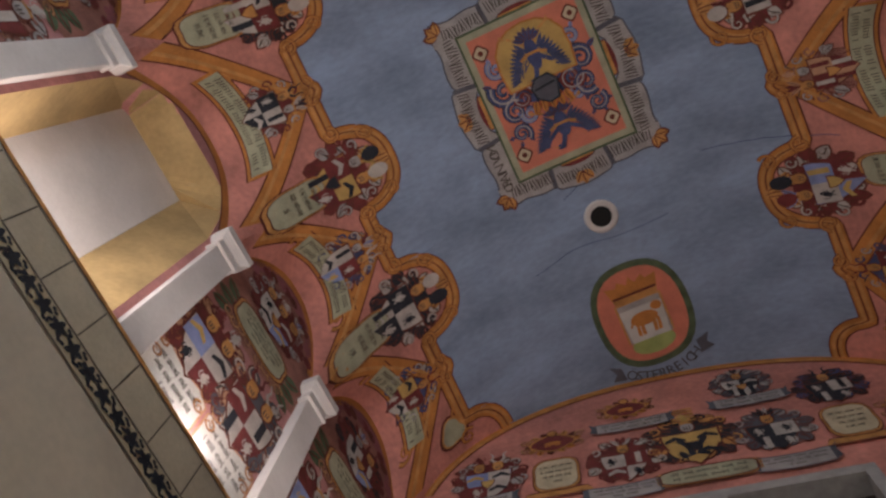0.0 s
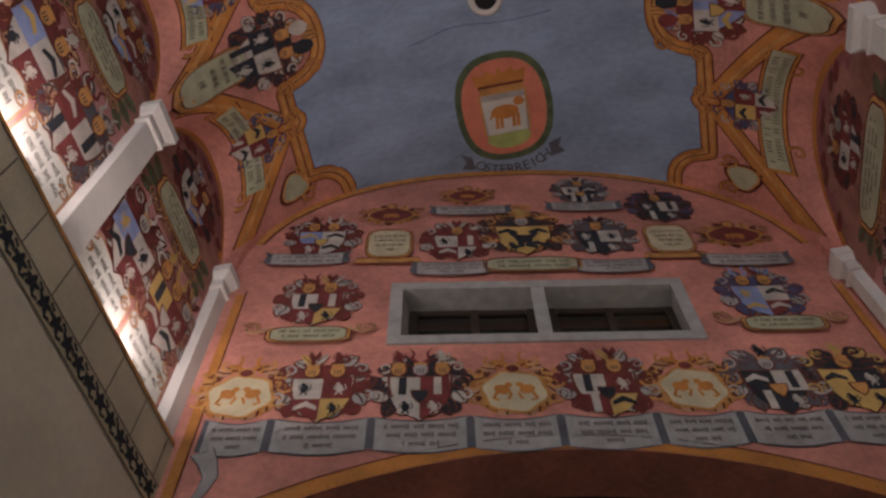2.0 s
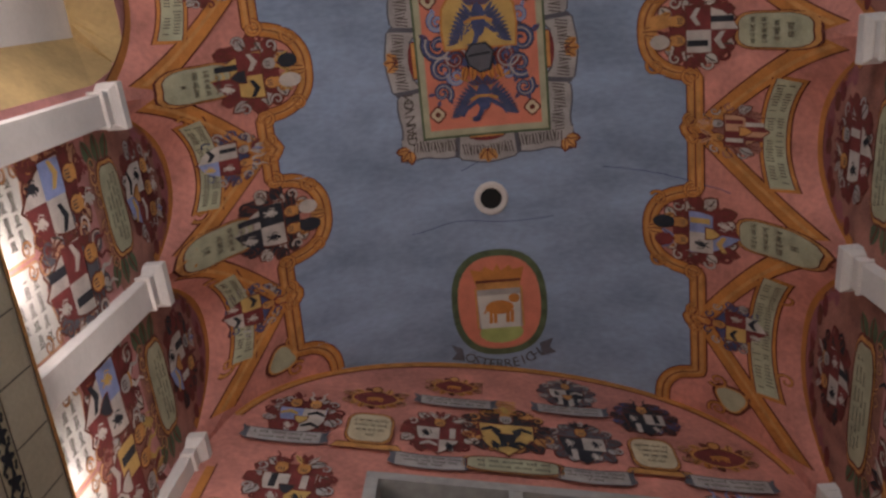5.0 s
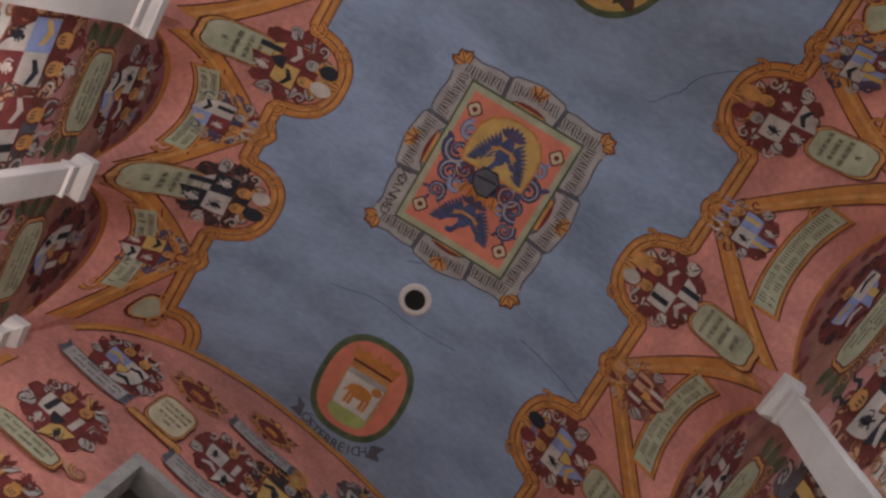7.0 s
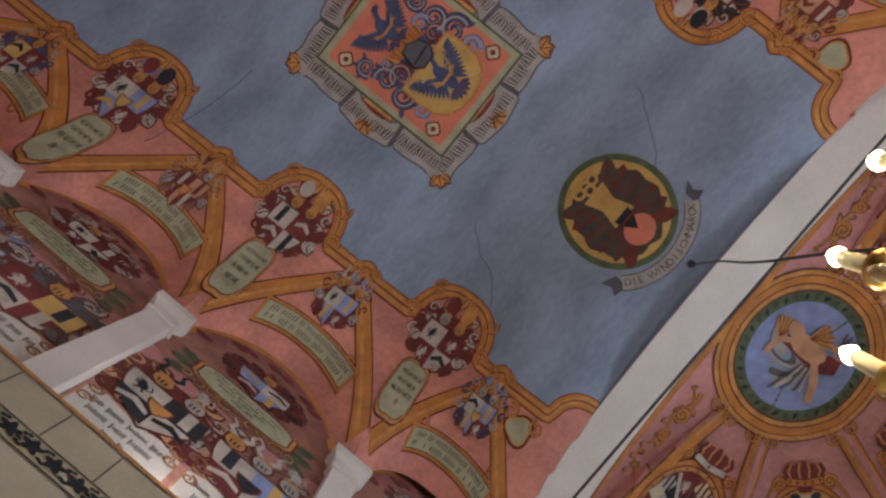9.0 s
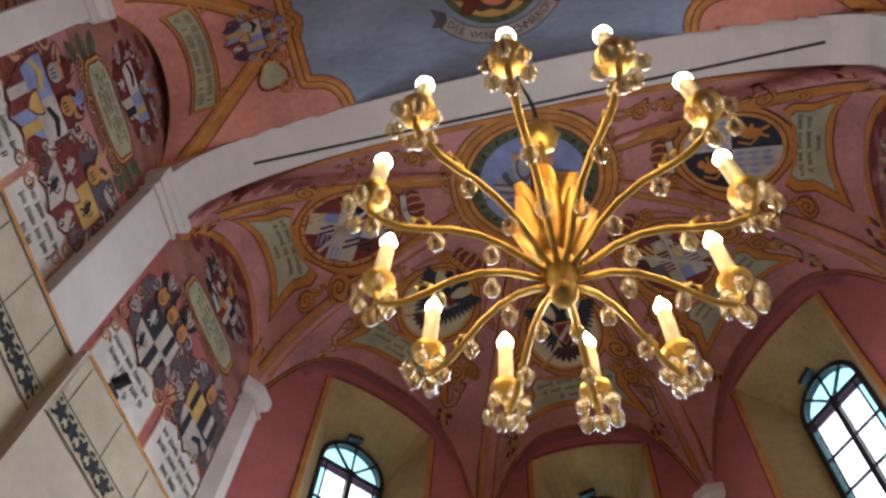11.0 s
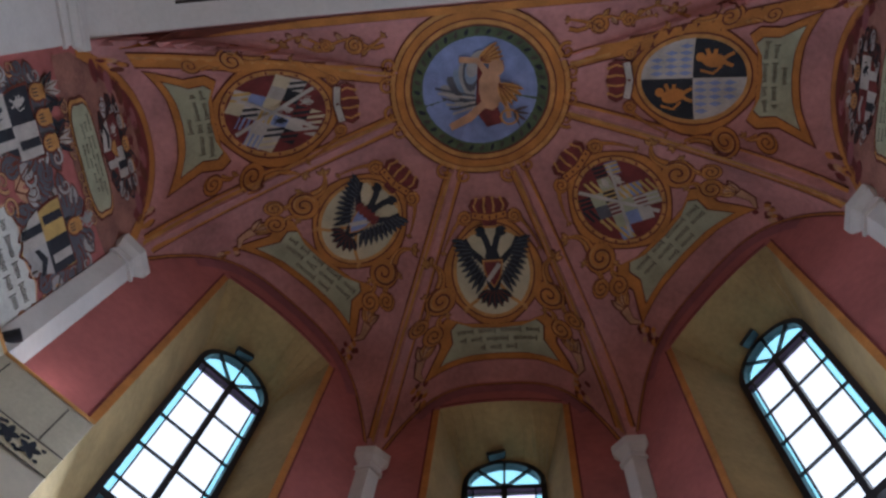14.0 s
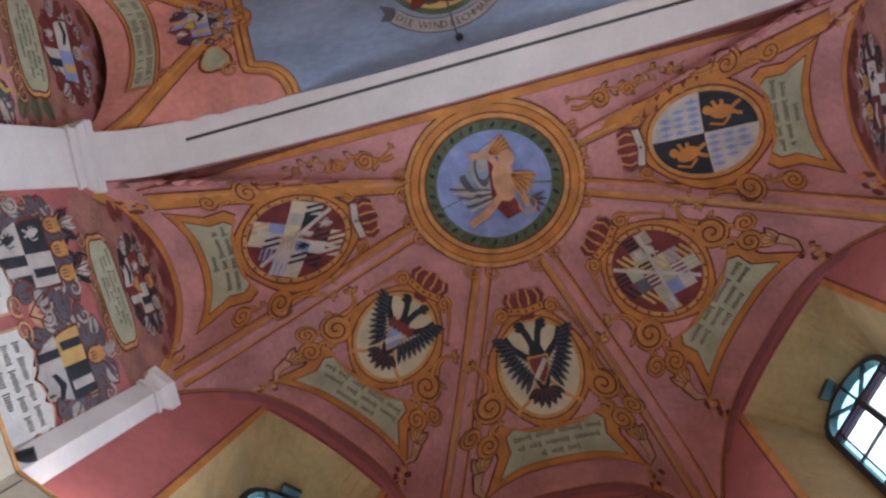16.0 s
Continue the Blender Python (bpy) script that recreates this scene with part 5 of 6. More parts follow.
for j, (x, mt, sc) in enumerate(ROW):
    rng = random.Random(300 + j)
    P = Paint(west, (0, 4, 7)).at(x, 6.73, -0.84, 0.9)
    if sc[0] == "cream":
        lion_arms(P, rng)
    else:
        crest(P, rng, sc, mt, 0, 3 if j == 2 else (2 if j in (1, 4) else 1))
    P.done("painted_coat_of_arms", wall_w, "painted gold foliage arms with two beasts" if sc[0] == "cream" else "painted coat of arms with helmets and mantling")
EDGE = [2.55, 2.08, 1.37, 0.67, 0.03, -0.65, -1.24, -1.87, -2.5]
for j, (a, b) in enumerate(zip(EDGE, EDGE[1:])):
    rng = random.Random(400 + j)
    P = Paint(west, (0, 4, 7)).at((a + b) / 2, 6.22, 1, 1, 0, 1)
    w = (a - b) / 2
    top = [(-w + 2 * w * i / 12, 0.175 - 0.055 * math.sin(math.pi * i / 12)) for i in range(13)]
    P.edged(top + [(x, y - 0.33) for x, y in top[::-1]], "grey", 0.014, "dgrey", 0)
    for s in (-1, 1):
        P.fill([(s * w, 0.17), (s * (w - 0.03), 0.15), (s * (w - 0.03), -0.17), (s * w, -0.15)], "dgrey", 2, 1)
        P.fill([(s * (w - 0.03), 0.16), (s * (w - 0.1), 0.14), (s * (w - 0.05), 0.0), (s * (w - 0.1), -0.18), (s * (w - 0.03), -0.17)], "stone", 2, 1)
    bars(P, 0, -0.03, w * 1.5, 0.27, 3, rng, 3)
    P.done("painted_name_ribbon", wall_w, "grey painted ribbon with a dark inscription")

P = Paint(west, (0, 4, 7)).at(2.44, 6.02, 1, 1, 0, 2)
q = [(0.06, 0.04), (0.0, -0.06), (-0.05, -0.2), (-0.02, -0.34), (0.03, -0.46)]
P.line(q, 0.17, "dgrey", 0, taper=True)
P.line(q, 0.15, "grey", 1, taper=True)
P.done("painted_ribbon_tail", wall_w, "loose end of a grey painted ribbon")

UP = [("crest", 1.94, 7.95, 0.62, REDM, TS), ("crest", -1.9, 7.95, 0.62, ("navy", "grey"), ("azure", "white", "azure", "maroon")),
      ("crest", 2.03, 9.13, 0.62, ("maroon", "grey"), ("azure", "white", "maroon", "white")), ("oval", 1.37, 9.62, 0.5, REDM, None), ("oval", 0.57, 10.05, 0.46, REDM, None),
      ("crest", 0.7, 9.0, 0.6, ("maroon", "white"), ("white", "maroon", "maroon", "white")), ("crest", 0.05, 9.15, 0.72, ("black", "gold"), ("yellow",) * 4),
      ("crest", -0.64, 10.1, 0.5, BLKM, ("white", "black", "black", "white")), ("crest", -0.68, 9.05, 0.6, BLKM, ("black", "white", "black", "black")),
      ("crest", -1.4, 9.68, 0.56, ("black", "navy"), ("black", "white", "black", "black")), ("oval", -1.99, 9.05, 0.56, REDM, None)]
for j, (kind, x, z, s, mt, sc) in enumerate(UP):
    rng = random.Random(500 + j)
    P = Paint(west, (0, 4, 7)).at(x, z, -s * 1.35, s * 1.42, 0, 2)
    if kind == "crest":
        crest(P, rng, sc, mt, 0, 1 if j in (5, 6, 7, 8, 9) else 2)
        if j == 6:
            for q in (-1, 1):
                P.line([(q * 0.13, 0.0), (q * 0.06, -0.12), (q * 0.03, -0.28), (q * 0.12, -0.3)], 0.06, "black", 8)
            for q in range(5):
                P.line([(-0.12, 0.36 + 0.06 * q), (0.12, 0.36 + 0.06 * q)], 0.035, "gold", 6)
    else:
        for q in range(14):
            leaf(P, 0.3 * math.cos(q * 0.45), 0.2 * math.sin(q * 0.45), 0.16, 0.11, q * 0.45 + 0.5, ("ochre", "line", "gold")[q % 3], q % 2)
        for q in (-1, 1):
            curl(P, q * 0.42, 0.12, 0.09, 0.5, q, 2, "flesh")
            curl(P, q * 0.4, -0.12, 0.08, 2.5, -q, 2, "flesh")
        P.edged(oval(0, -0.03, 0.33, 0.22, 22, 0, 4, 0.05), "maroon", 0.03, "gold", 3)
        P.fill(oval(0, -0.05, 0.13, 0.05, 12), "ochre", 5, 1)
        for q in (-0.1, -0.04, 0.06, 0.1):
            P.line([(q, -0.06), (q, -0.14)], 0.025, "ochre", 5)
        P.edged(oval(0, 0.24, 0.08, 0.09, 10), "gold", 0.02, "line", 4, 1)
    P.done("painted_coat_of_arms", wall_w, "painted coat of arms above the gallery window" if z > 8.3 else "painted coat of arms beside the gallery window")
for j, (kind, x, z, w, h) in enumerate([("c", 1.95, 7.42, 0.34, 0.11), ("c", -1.94, 7.46, 0.34, 0.11), ("r", 2.12, 8.68, 0.34, 0.1), ("l", 1.36, 8.95, 0.22, 0.28), ("r", 0.55, 9.65, 0.36, 0.09), ("r", 0.77, 8.46, 0.32, 0.11),
                                        ("c", 0.02, 8.5, 0.46, 0.13), ("r", -0.63, 9.7, 0.34, 0.09), ("r", -0.71, 8.46, 0.32, 0.11), ("l", -1.34, 8.95, 0.22, 0.28), ("r", -1.96, 8.53, 0.36, 0.1)]):
    rng = random.Random(600 + j)
    P = Paint(west, (0, 4, 7)).at(x, z, 1, 1, 0, 12)
    if kind == "r":
        ribbon(P, w, h, rng)
    else:
        cartouche(P, w, h, rng, 4 if kind == "l" else 2, 0, "cream" if kind == "l" else "sage")
        if kind == "l":
            P.edged([(-0.33, -0.38), (0.33, -0.38), (0.28, -0.28), (-0.28, -0.28)], "gold", 0.015, "line", 0, 1)
        elif h < 0.12:
            for s in (-1, 1):
                curl(P, s * 0.48, 0.1, 0.08, 0.5, s, 1, "flesh")
                P.line([(s * 0.3, 0.1), (s * 0.45, 0.03), (s * 0.52, 0.06)], 0.05, "flesh", 0)
    P.done("painted_name_label", wall_w, "painted ribbon or cartouche with a dark inscription")

# ---- murals of the apse ----
alow = Vector((0, 9, 4))
P = Paint(apse, alow).at(0, 8.23, 1, 1, 0, 2)
for r, c in ((0.86, "line"), (0.845, "gold"), (0.8, "line"), (0.79, "ochre"), (0.72, "line"), (0.705, "gold"), (0.66, "line"), (0.64, "green"), (0.54, "azure")):
    P.fill(oval(0, 0, r, r * 0.93, 40), c, ("line gold line ochre line gold line green azure".split()).index(c) if c in ("green", "azure") else [0.86, 0.845, 0.8, 0.79, 0.72, 0.705, 0.66].index(r), 4)
for k in range(36):
    a = k * math.pi / 18
    leaf(P, 0.56 * math.cos(a), 0.52 * math.sin(a), 0.075, 0.035, a + 0.6, "ink" if k % 2 else "black", 9, None)
for k in range(7):
    P.fill(oval(-0.2 + 0.03 * k, 0.05 - 0.05 * k, 0.2 - 0.01 * k, 0.07, 12, 0.6 + 0.25 * k), ("grey", "dgrey", "blue")[k % 3], 9 + k, 1)
for k in range(6):
    P.line([(-0.42 + 0.03 * k, -0.05 + 0.05 * k), (-0.25, 0.0 + 0.04 * k), (-0.05, 0.05 + 0.02 * k)], 0.02, "white" if k % 2 else "dgrey", 16)
P.fill([(0.0, -0.25), (0.12, -0.1), (0.15, 0.15), (0.2, 0.32), (0.05, 0.35), (-0.05, 0.2), (-0.03, 0.0)], "maroon", 16)
P.fill(oval(0.1, 0.0, 0.11, 0.2, 12), "flesh", 17, 1)
P.fill(oval(0.17, -0.2, 0.075, 0.08, 12), "flesh", 18, 1)
P.line([(0.1, -0.12), (0.0, -0.28), (-0.17, -0.3)], 0.06, "flesh", 17)
P.line([(0.05, 0.12), (-0.12, 0.25), (-0.3, 0.33)], 0.07, "flesh", 17)
P.line([(0.16, 0.05), (0.24, 0.15), (0.26, 0.28)], 0.05, "flesh", 17)
for k in range(5):
    leaf(P, 0.18, -0.05, 0.25, 0.06, 0.3 + 0.25 * k, "gold", 18)
    leaf(P, 0.0, -0.28, 0.25, 0.06, 0.1 - 0.2 * k, "gold", 16)
P.line(oval(0.26, 0.27, 0.08, 0.07, 14), 0.018, "gold", 19, closed=True)
for k in range(4):
    leaf(P, 0.3, 0.22, 0.16, 0.03, -0.3 + 0.5 * k, "dgrey", 18)
P.done("painted_medallion", avault, "round blue ceiling medallion in a ring of gilded mouldings")


def away(x, y):
    return math.degrees(math.atan2(y - AC.y, x - AC.x))


def polar(r, deg):
    return AC.x + r * math.cos(radians(deg)), AC.y + r * math.sin(radians(deg))


# ribs
def rib(x, y, w=0.15, r0=0.86):
    P = Paint(apse, alow)
    d = Vector((x, y)) - AC
    q = [(AC + d.normalized() * (r0 + (d.length * 0.985 - r0) * i / 18)) for i in range(19)]
    P.line(q, w + 0.03, "line", 1)
    P.line(q, w, "ochre", 2)
    n = Vector((-d.y, d.x)).normalized()
    P.line([p + n * w * 0.2 for p in q], 0.03, "gold", 3)
    for s in (-1, 1):
        c = q[0] + n * s * 0.1
        curl(P, c.x, c.y, 0.08, s, s, 3)
    P.done("painted_rib", avault, "ochre painted rib running to the medallion")


for x, y in AP[1:5]:
    rib(x, y)
for s in (-1, 1):
    rib(s * 2.95, 7.62, 0.13)
P = Paint(apse, alow)
q = [(x, 7.475) for x in [-2.9 + 0.1 * i for i in range(59)]]
P.line(q, 0.09, "line", 2)
P.line(q, 0.075, "ochre", 4)
P.done("painted_arch_band", avault, "ochre painted band along the chancel arch")

FIELDS = [(-1.93, 8.27, 0.52, 0.42, "quarters", 0), (-1.28, 9.42, 0.47, 0.4, "eagle", 1), (0.0, 10.02, 0.5, 0.42, "eagle2", 2), (1.26, 9.38, 0.47, 0.42, "quarters", 3), (1.93, 8.26, 0.5, 0.42, "lozenges", 4)]
for x, y, rl, rw, kind, j in FIELDS:
    rng = random.Random(700 + j)
    a = away(x, y)
    # local +y points to the medallion
    P = Paint(apse, alow).at(x, y, 1, 1, a + 90, 1)
    wide = j in (1, 2, 3)
    rw, rl = rw * 0.94, rl * 0.95
    ring = [(u, v) for u, v in oval(0, 0, rw * 1.2, rl * 1.17, 32, 0, 4, 0.04)]
    P.fill([(u * 1.035, v * 1.03) for u, v in ring], "line", 0, 3)
    P.fill(ring, "ochre", 1, 3)
    k0 = 1.0 if wide else 0.8
    for s in (-1, 1):
        # scrolls on the shoulders, at the sides and beside the label
        volute(P, s * rw * 0.62, rl * 1.17, 0.075 * k0, 2.0 if s > 0 else 1.14, s, (s * rw * 1.2, rl * 0.55), 3)
        volute(P, s * rw * 1.38, -rl * 0.5, 0.145 * k0, math.pi * 0.5, -s, (s * rw * 1.5, rl * 0.35), 2)
        volute(P, s * rw * (1.62 if wide else 1.4), -rl * 1.2, 0.1 * k0, 2.2 if s > 0 else 0.9, s, (s * rw * 1.3, -rl * 0.85), 2)
        gx, gy = s * rw * (1.95 if wide else 1.6), -rl * 1.62
        if wide:
            volute(P, s * rw * 1.92, -rl * 0.88, 0.085, 2.6 if s > 0 else 0.55, -s, (s * rw * 1.72, -rl * 0.3), 2)
            for k in range(4):
                leaf(P, gx, gy, 0.19, 0.08, math.pi * (0.5 + s * 0.3) - s * 0.35 * k, "line", 1, None)
                leaf(P, gx, gy, 0.16, 0.055, math.pi * (0.5 + s * 0.3) - s * 0.35 * k, ("gold", "flesh")[k % 2], 2)
            P.line([(gx, gy + 0.03), (gx + s * 0.04, gy - 0.1), (gx, gy - 0.2)], 0.11, "line", 2, taper=True)
            P.line([(gx, gy + 0.02), (gx + s * 0.04, gy - 0.1), (gx, gy - 0.19)], 0.08, "flesh", 3, taper=True)
        for k in range(26):
            f = k / 26
            wv = 0.06 * (1 - f) + 0.015
            P.fill(oval(gx + s * 0.03 + rng.uniform(-wv, wv), gy - 0.2 - 0.36 * f * k0, 0.026, 0.024, 7), ("line", "ochre", "maroon", "flesh")[k % 4], 2 + k % 2, 1)
    P.fill(oval(0, 0, rw * 1.07, rl * 1.06, 30), "line", 3, 3)
    P.fill(oval(0, 0, rw * 1.03, rl * 1.03, 30), "gold", 4, 3)
    P.fill(oval(0, 0, rw * 0.94, rl * 0.95, 30), "cream", 5, 3)
    if kind == "eagle":
        eagle(P.at(x, y, 0.82, 0.88, a + 90, 8), 0, "black", 2, ("azure", "white"))
        P.at(x, y, 1, 1, a + 90, 14)
        for k in range(5):
            leaf(P, -0.1 + 0.05 * k, 0.06, 0.12, 0.07, math.pi / 2, "maroon", 3)
    elif kind == "eagle2":
        eagle(P.at(x, y, 0.88, 0.96, a + 90, 8), 0, "black", 2, ("maroon", "white"))
    elif kind == "quarters":
        cols = ["maroon", "white", "maroon", "white", "black", "azure", "cream"] if j == 0 else ["maroon", "yellow", "azure", "dgrey", "sage", "maroon", "white"]
        P.fill(oval(0, 0, rw * 0.94, rl * 0.95, 30), "maroon", 6, 3)
        m, ca, sa = 6, math.cos(0.5), math.sin(0.5)
        tilt = lambda u, v: ((u * ca - v * sa) * rw, (u * sa + v * ca) * rl)
        for r in range(m):
            for c in range(m):
                u0, u1 = -0.9 + 1.8 * c / m, -0.9 + 1.8 * (c + 1) / m
                v0, v1 = -0.9 + 1.8 * r / m, -0.9 + 1.8 * (r + 1) / m
                cu, cv = (u0 + u1) / 2, (v0 + v1) / 2
                if max(math.hypot(u, v) for u in (u0, u1) for v in (v0, v1)) > 0.98:
                    continue
                col = cols[(c * 3 + r * 2 + rng.randrange(2)) % len(cols)]
                P.fill([tilt(u0, v0), tilt(u1, v0), tilt(u1, v1), tilt(u0, v1)], col, 7, 1)
                oc = rng.choice([q for q in ("white", "maroon", "black", "yellow") if q != col])
                t = rng.randrange(4)
                if t == 0:
                    for k in range(3):
                        v = v0 + (v1 - v0) * (k + 0.5) / 3
                        P.line([tilt(u0, v), tilt(u1, v)], 0.024, oc, 8)
                elif t == 1:
                    for k in range(2):
                        P.line([tilt(u0 + (u1 - u0) * k / 2, v0), tilt(u0 + (u1 - u0) * (k + 1) / 2, v1)], 0.026, oc, 8)
                elif t == 2:
                    beast(P, *tilt(cu, cv), 0.085, oc, 8, rng)
        P.line([tilt(-0.75, -0.5), tilt(0.8, 0.45)], 0.035, "white", 9)
        P.line([tilt(0.1, -0.9), tilt(-0.1, 0.85)], 0.03, "white", 9)
        for k in range(22):
            P.fill(oval(rw * 0.99 * math.cos(k * 0.2856), rl * 0.99 * math.sin(k * 0.2856), 0.014, 0.014, 6), "maroon", 8, 1)
    else:
        for qx in (-1, 1):
            for qy in (-1, 1):
                pts = [(0, 0)] + [(qx * rw * 0.94 * math.cos(t), qy * rl * 0.95 * math.sin(t)) for t in [i * math.pi / 16 for i in range(9)]]
                dark = qx == qy
                P.fill(pts, "black" if dark else "white", 6, 1)
                if dark:
                    beast(P, qx * rw * 0.4, qy * rl * 0.36, 0.22, "ochre", 7, rng)
                else:
                    for k in range(5):
                        for i in range(3):
                            cx, cy = qx * rw * (0.12 + 0.16 * k), qy * rl * (0.14 + 0.26 * i)
                            if (cx / rw) ** 2 + (cy / rl) ** 2 < 0.72:
                                P.fill([(cx, cy - 0.06), (cx + 0.024, cy), (cx, cy + 0.06), (cx - 0.024, cy)], "azure", 7, 1)
    # crown towards the medallion
    P.at(x, y, 1, 1, a + 90, 6)
    cb = rl * 1.2
    dome = [(-0.15, cb), (-0.19, cb + 0.1), (-0.15, cb + 0.17), (-0.08, cb + 0.16), (0, cb + 0.19), (0.08, cb + 0.16), (0.15, cb + 0.17), (0.19, cb + 0.1), (0.15, cb)]
    P.fill([(u * 1.08, v + 0.008) for u, v in dome], "line", 2, 1)
    P.fill(dome, "maroon", 3, 1)
    for k in (-0.12, -0.04, 0.04, 0.12):
        P.line([(k, cb + 0.02), (k * 1.25, cb + 0.1), (k * 1.0, cb + 0.165)], 0.018, "gold", 4)
        P.fill(oval(k, cb + 0.175, 0.016, 0.016, 7), "gold", 5, 1)
    P.line([(-0.18, cb + 0.01), (0, cb - 0.02), (0.18, cb + 0.01)], 0.085, "line", 4)
    P.line([(-0.17, cb + 0.01), (0, cb - 0.02), (0.17, cb + 0.01)], 0.06, "white" if j in (0, 4) else "ochre", 5)
    for k in range(5):
        P.fill(oval((k - 2) * 0.07, cb - 0.015 + 0.006 * (k - 2) ** 2, 0.012, 0.018, 6), "line", 6, 1)
    # lettered label towards the wall, in an ochre band
    lab = [(-0.4, -1.08), (-0.25, -1.22), (0, -1.26), (0.25, -1.22), (0.4, -1.08), (0.47, -1.2), (0.46, -1.5), (0.6, -1.9), (0.3, -1.82), (0, -1.8), (-0.3, -1.82), (-0.6, -1.9), (-0.46, -1.5), (-0.47, -1.2)]
    fw, fh = (1.0, 1.0) if wide else (0.74, 0.86)
    lab = [(u * fw, v * rl * fh - (0 if wide else 0.06)) for u, v in lab]
    mid = sum(v for u, v in lab) / len(lab)
    P.at(x, y, 1, 1, a + 90, 3)
    P.fill([(u * 1.3, mid + (v - mid) * 1.46) for u, v in lab], "line", -1, 2)
    P.fill([(u * 1.26, mid + (v - mid) * 1.4) for u, v in lab], "ochre", 0, 2)
    P.fill([(u * 1.03, mid + (v - mid) * 1.04) for u, v in lab], "line", 1, 2)
    P.fill(lab, "sage", 2, 2)
    bars(P, 0, mid - 0.01, 0.86 * fw, rl * 0.56 * fh, 3, rng, 4)
    P.done("painted_coat_of_arms", avault, "painted oval arms with a crown, golden scrolls and lettered label")

# foliage along the arch band
for s in (-1, 1):
    P = Paint(apse, alow).at(0, 0, 1, 1, 0, 1)
    stem = [(s * (0.85 + 0.075 * k), 7.74 - 0.011 * k + 0.035 * math.sin(1.1 * k)) for k in range(15)]
    P.line(stem, 0.05, "line", 0, taper=True)
    P.line(stem, 0.03, "ochre", 1, taper=True)
    volute(P, s * 1.12, 7.72, 0.085, 0.8, s, (s * 0.86, 7.66), 2)
    volute(P, s * 1.38, 7.7, 0.06, 2.4, -s, (s * 1.6, 7.68), 2)
    for k in range(2, 14):
        x, y = stem[k]
        g = (0 if s > 0 else math.pi) + (0.9 if k % 2 else -0.9)
        leaf(P, x, y, 0.13 - 0.005 * k, 0.06, g, "line", 1, None)
        leaf(P, x, y, 0.11 - 0.005 * k, 0.04, g, ("gold", "flesh")[k % 2], 2)
    P.done("painted_foliage", avault, "golden painted foliage beside the chancel arch")

# apse walls: lunettes, niche borders, frieze
for i in range(5):
    L, S = LEN[i], SIDES[i]
    P = Paint(S, (0, 9, 7))
    arch = []
    for k in range(29):
        u = L * (0.04 + 0.92 * k / 28)
        w = 1 - abs(2 * u / L - 1) ** (2.4 if i in (0, 4) else 3.2)
        arch.append((u, SPRING * (1 - w) + PEAK[i] * w - 0.05))
    P.line(arch, 0.13 if i in (0, 4) else 0.05, "line", 0)
    P.line(arch, 0.1 if i in (0, 4) else 0.02, "ochre", 1)
    if i in NICHE:
        P.line([(u, z - 0.1) for u, z in arch[3:26]], 0.16, "mauve", 0)
        u0, u1 = NICHE[i][:2]
        P.line([(u0 - 0.03, 3.0), (u0 - 0.03, 9.03)], 0.06, "ochre", 0)
        P.line([(u1 + 0.03, 3.0), (u1 + 0.03, 9.03)], 0.06, "ochre", 0)
        for u in (u0 - 0.065, u1 + 0.065):
            P.line([(u, 3.0), (u, 9.05)], 0.018, "maroon", 1)
        P.line([(u0 + (u1 - u0) * k / 12, niche_head(i, u0 + (u1 - u0) * k / 12) + 0.03) for k in range(13)], 0.02, "maroon", 1)
        P.done("painted_niche_border", apse_walls[i], "ochre band and dark line round the window niche")
    else:
        rng = random.Random(800 + i)
        for s in (-1, 1):
            P.at(L / 2 + s * 0.42, LEDGE + 0.35)
            P.edged([(-0.37, -0.45), (0.37, -0.45), (0.37, 0.22), (0.2, 0.3), (0, 0.25), (-0.2, 0.3), (-0.37, 0.22)], "panel", 0.02, "flesh", 0)
            bars(P, 0, 0.02, 0.58, 0.36, 3, rng, 2)
            P.at(L / 2 + s * 0.4, 7.2, 0.9, 1.08, 0, 1)
            crest(P, rng, ("black", "white", "white", "black") if s < 0 else ("yellow", "black", "white", "grey"), ("dgrey", "grey"))
            P.at(L / 2 + s * 0.8, LEDGE + 0.5)
            for k in range(5):
                curl(P, -s * 0.03, 0.16 * k - 0.1, 0.06, 1.2 * k, (-1) ** k, 1, "flesh")
        P.at(L / 2, LEDGE + 0.62)
        for s in (-1, 1):
            curl(P, s * 0.09, 0.0, 0.08, 0.5, s, 1, "flesh")
            leaf(P, 0, 0.1, 0.3, 0.1, math.pi / 2 + s * 0.5, "flesh", 1)
        P.at(0, 0)
        top = [(u, z - 0.1) for u, z in arch if z > 8.0]
        P.fill([(top[0][0], 7.8)] + top + [(top[-1][0], 7.8), (L / 2, 7.7)], "umber", 0, 2)
        P.line([(u, z - 0.13) for u, z in arch[3:26]], 0.12, "maroon", 1)
        for k in range(11):
            u, z = arch[3 + 2 * k]
            P.fill(oval(u, z - 0.2, 0.1, 0.06, 10), ("maroon", "mauve", "line")[k % 3], 2, 1)
        P.at(L / 2, 7.96, 1, 1, 0, 2)
        for s in (-1, 1):
            for k in range(4):
                curl(P, s * (0.1 + 0.11 * k), -0.22 + 0.02 * (k % 2), 0.06, k, s, 1, "flesh")
        cartouche(P, 0.46, 0.18, rng, 4, 2)
        P.at(L / 2, 8.42, 0.95, 0.6, 0, 2)
        crest(P, rng, ("maroon", "white", "white", "maroon"), ("black", "grey"))
        P.done("painted_coats_of_arms", apse_walls[i], "painted coats of arms with white name panels in a lunette")
    P = Paint(plane(AP[i], AP[i + 1], 0.12), (0, 9, 4))
    cut = NICHE[i][:2] if i in NICHE else (L / 2, L / 2)
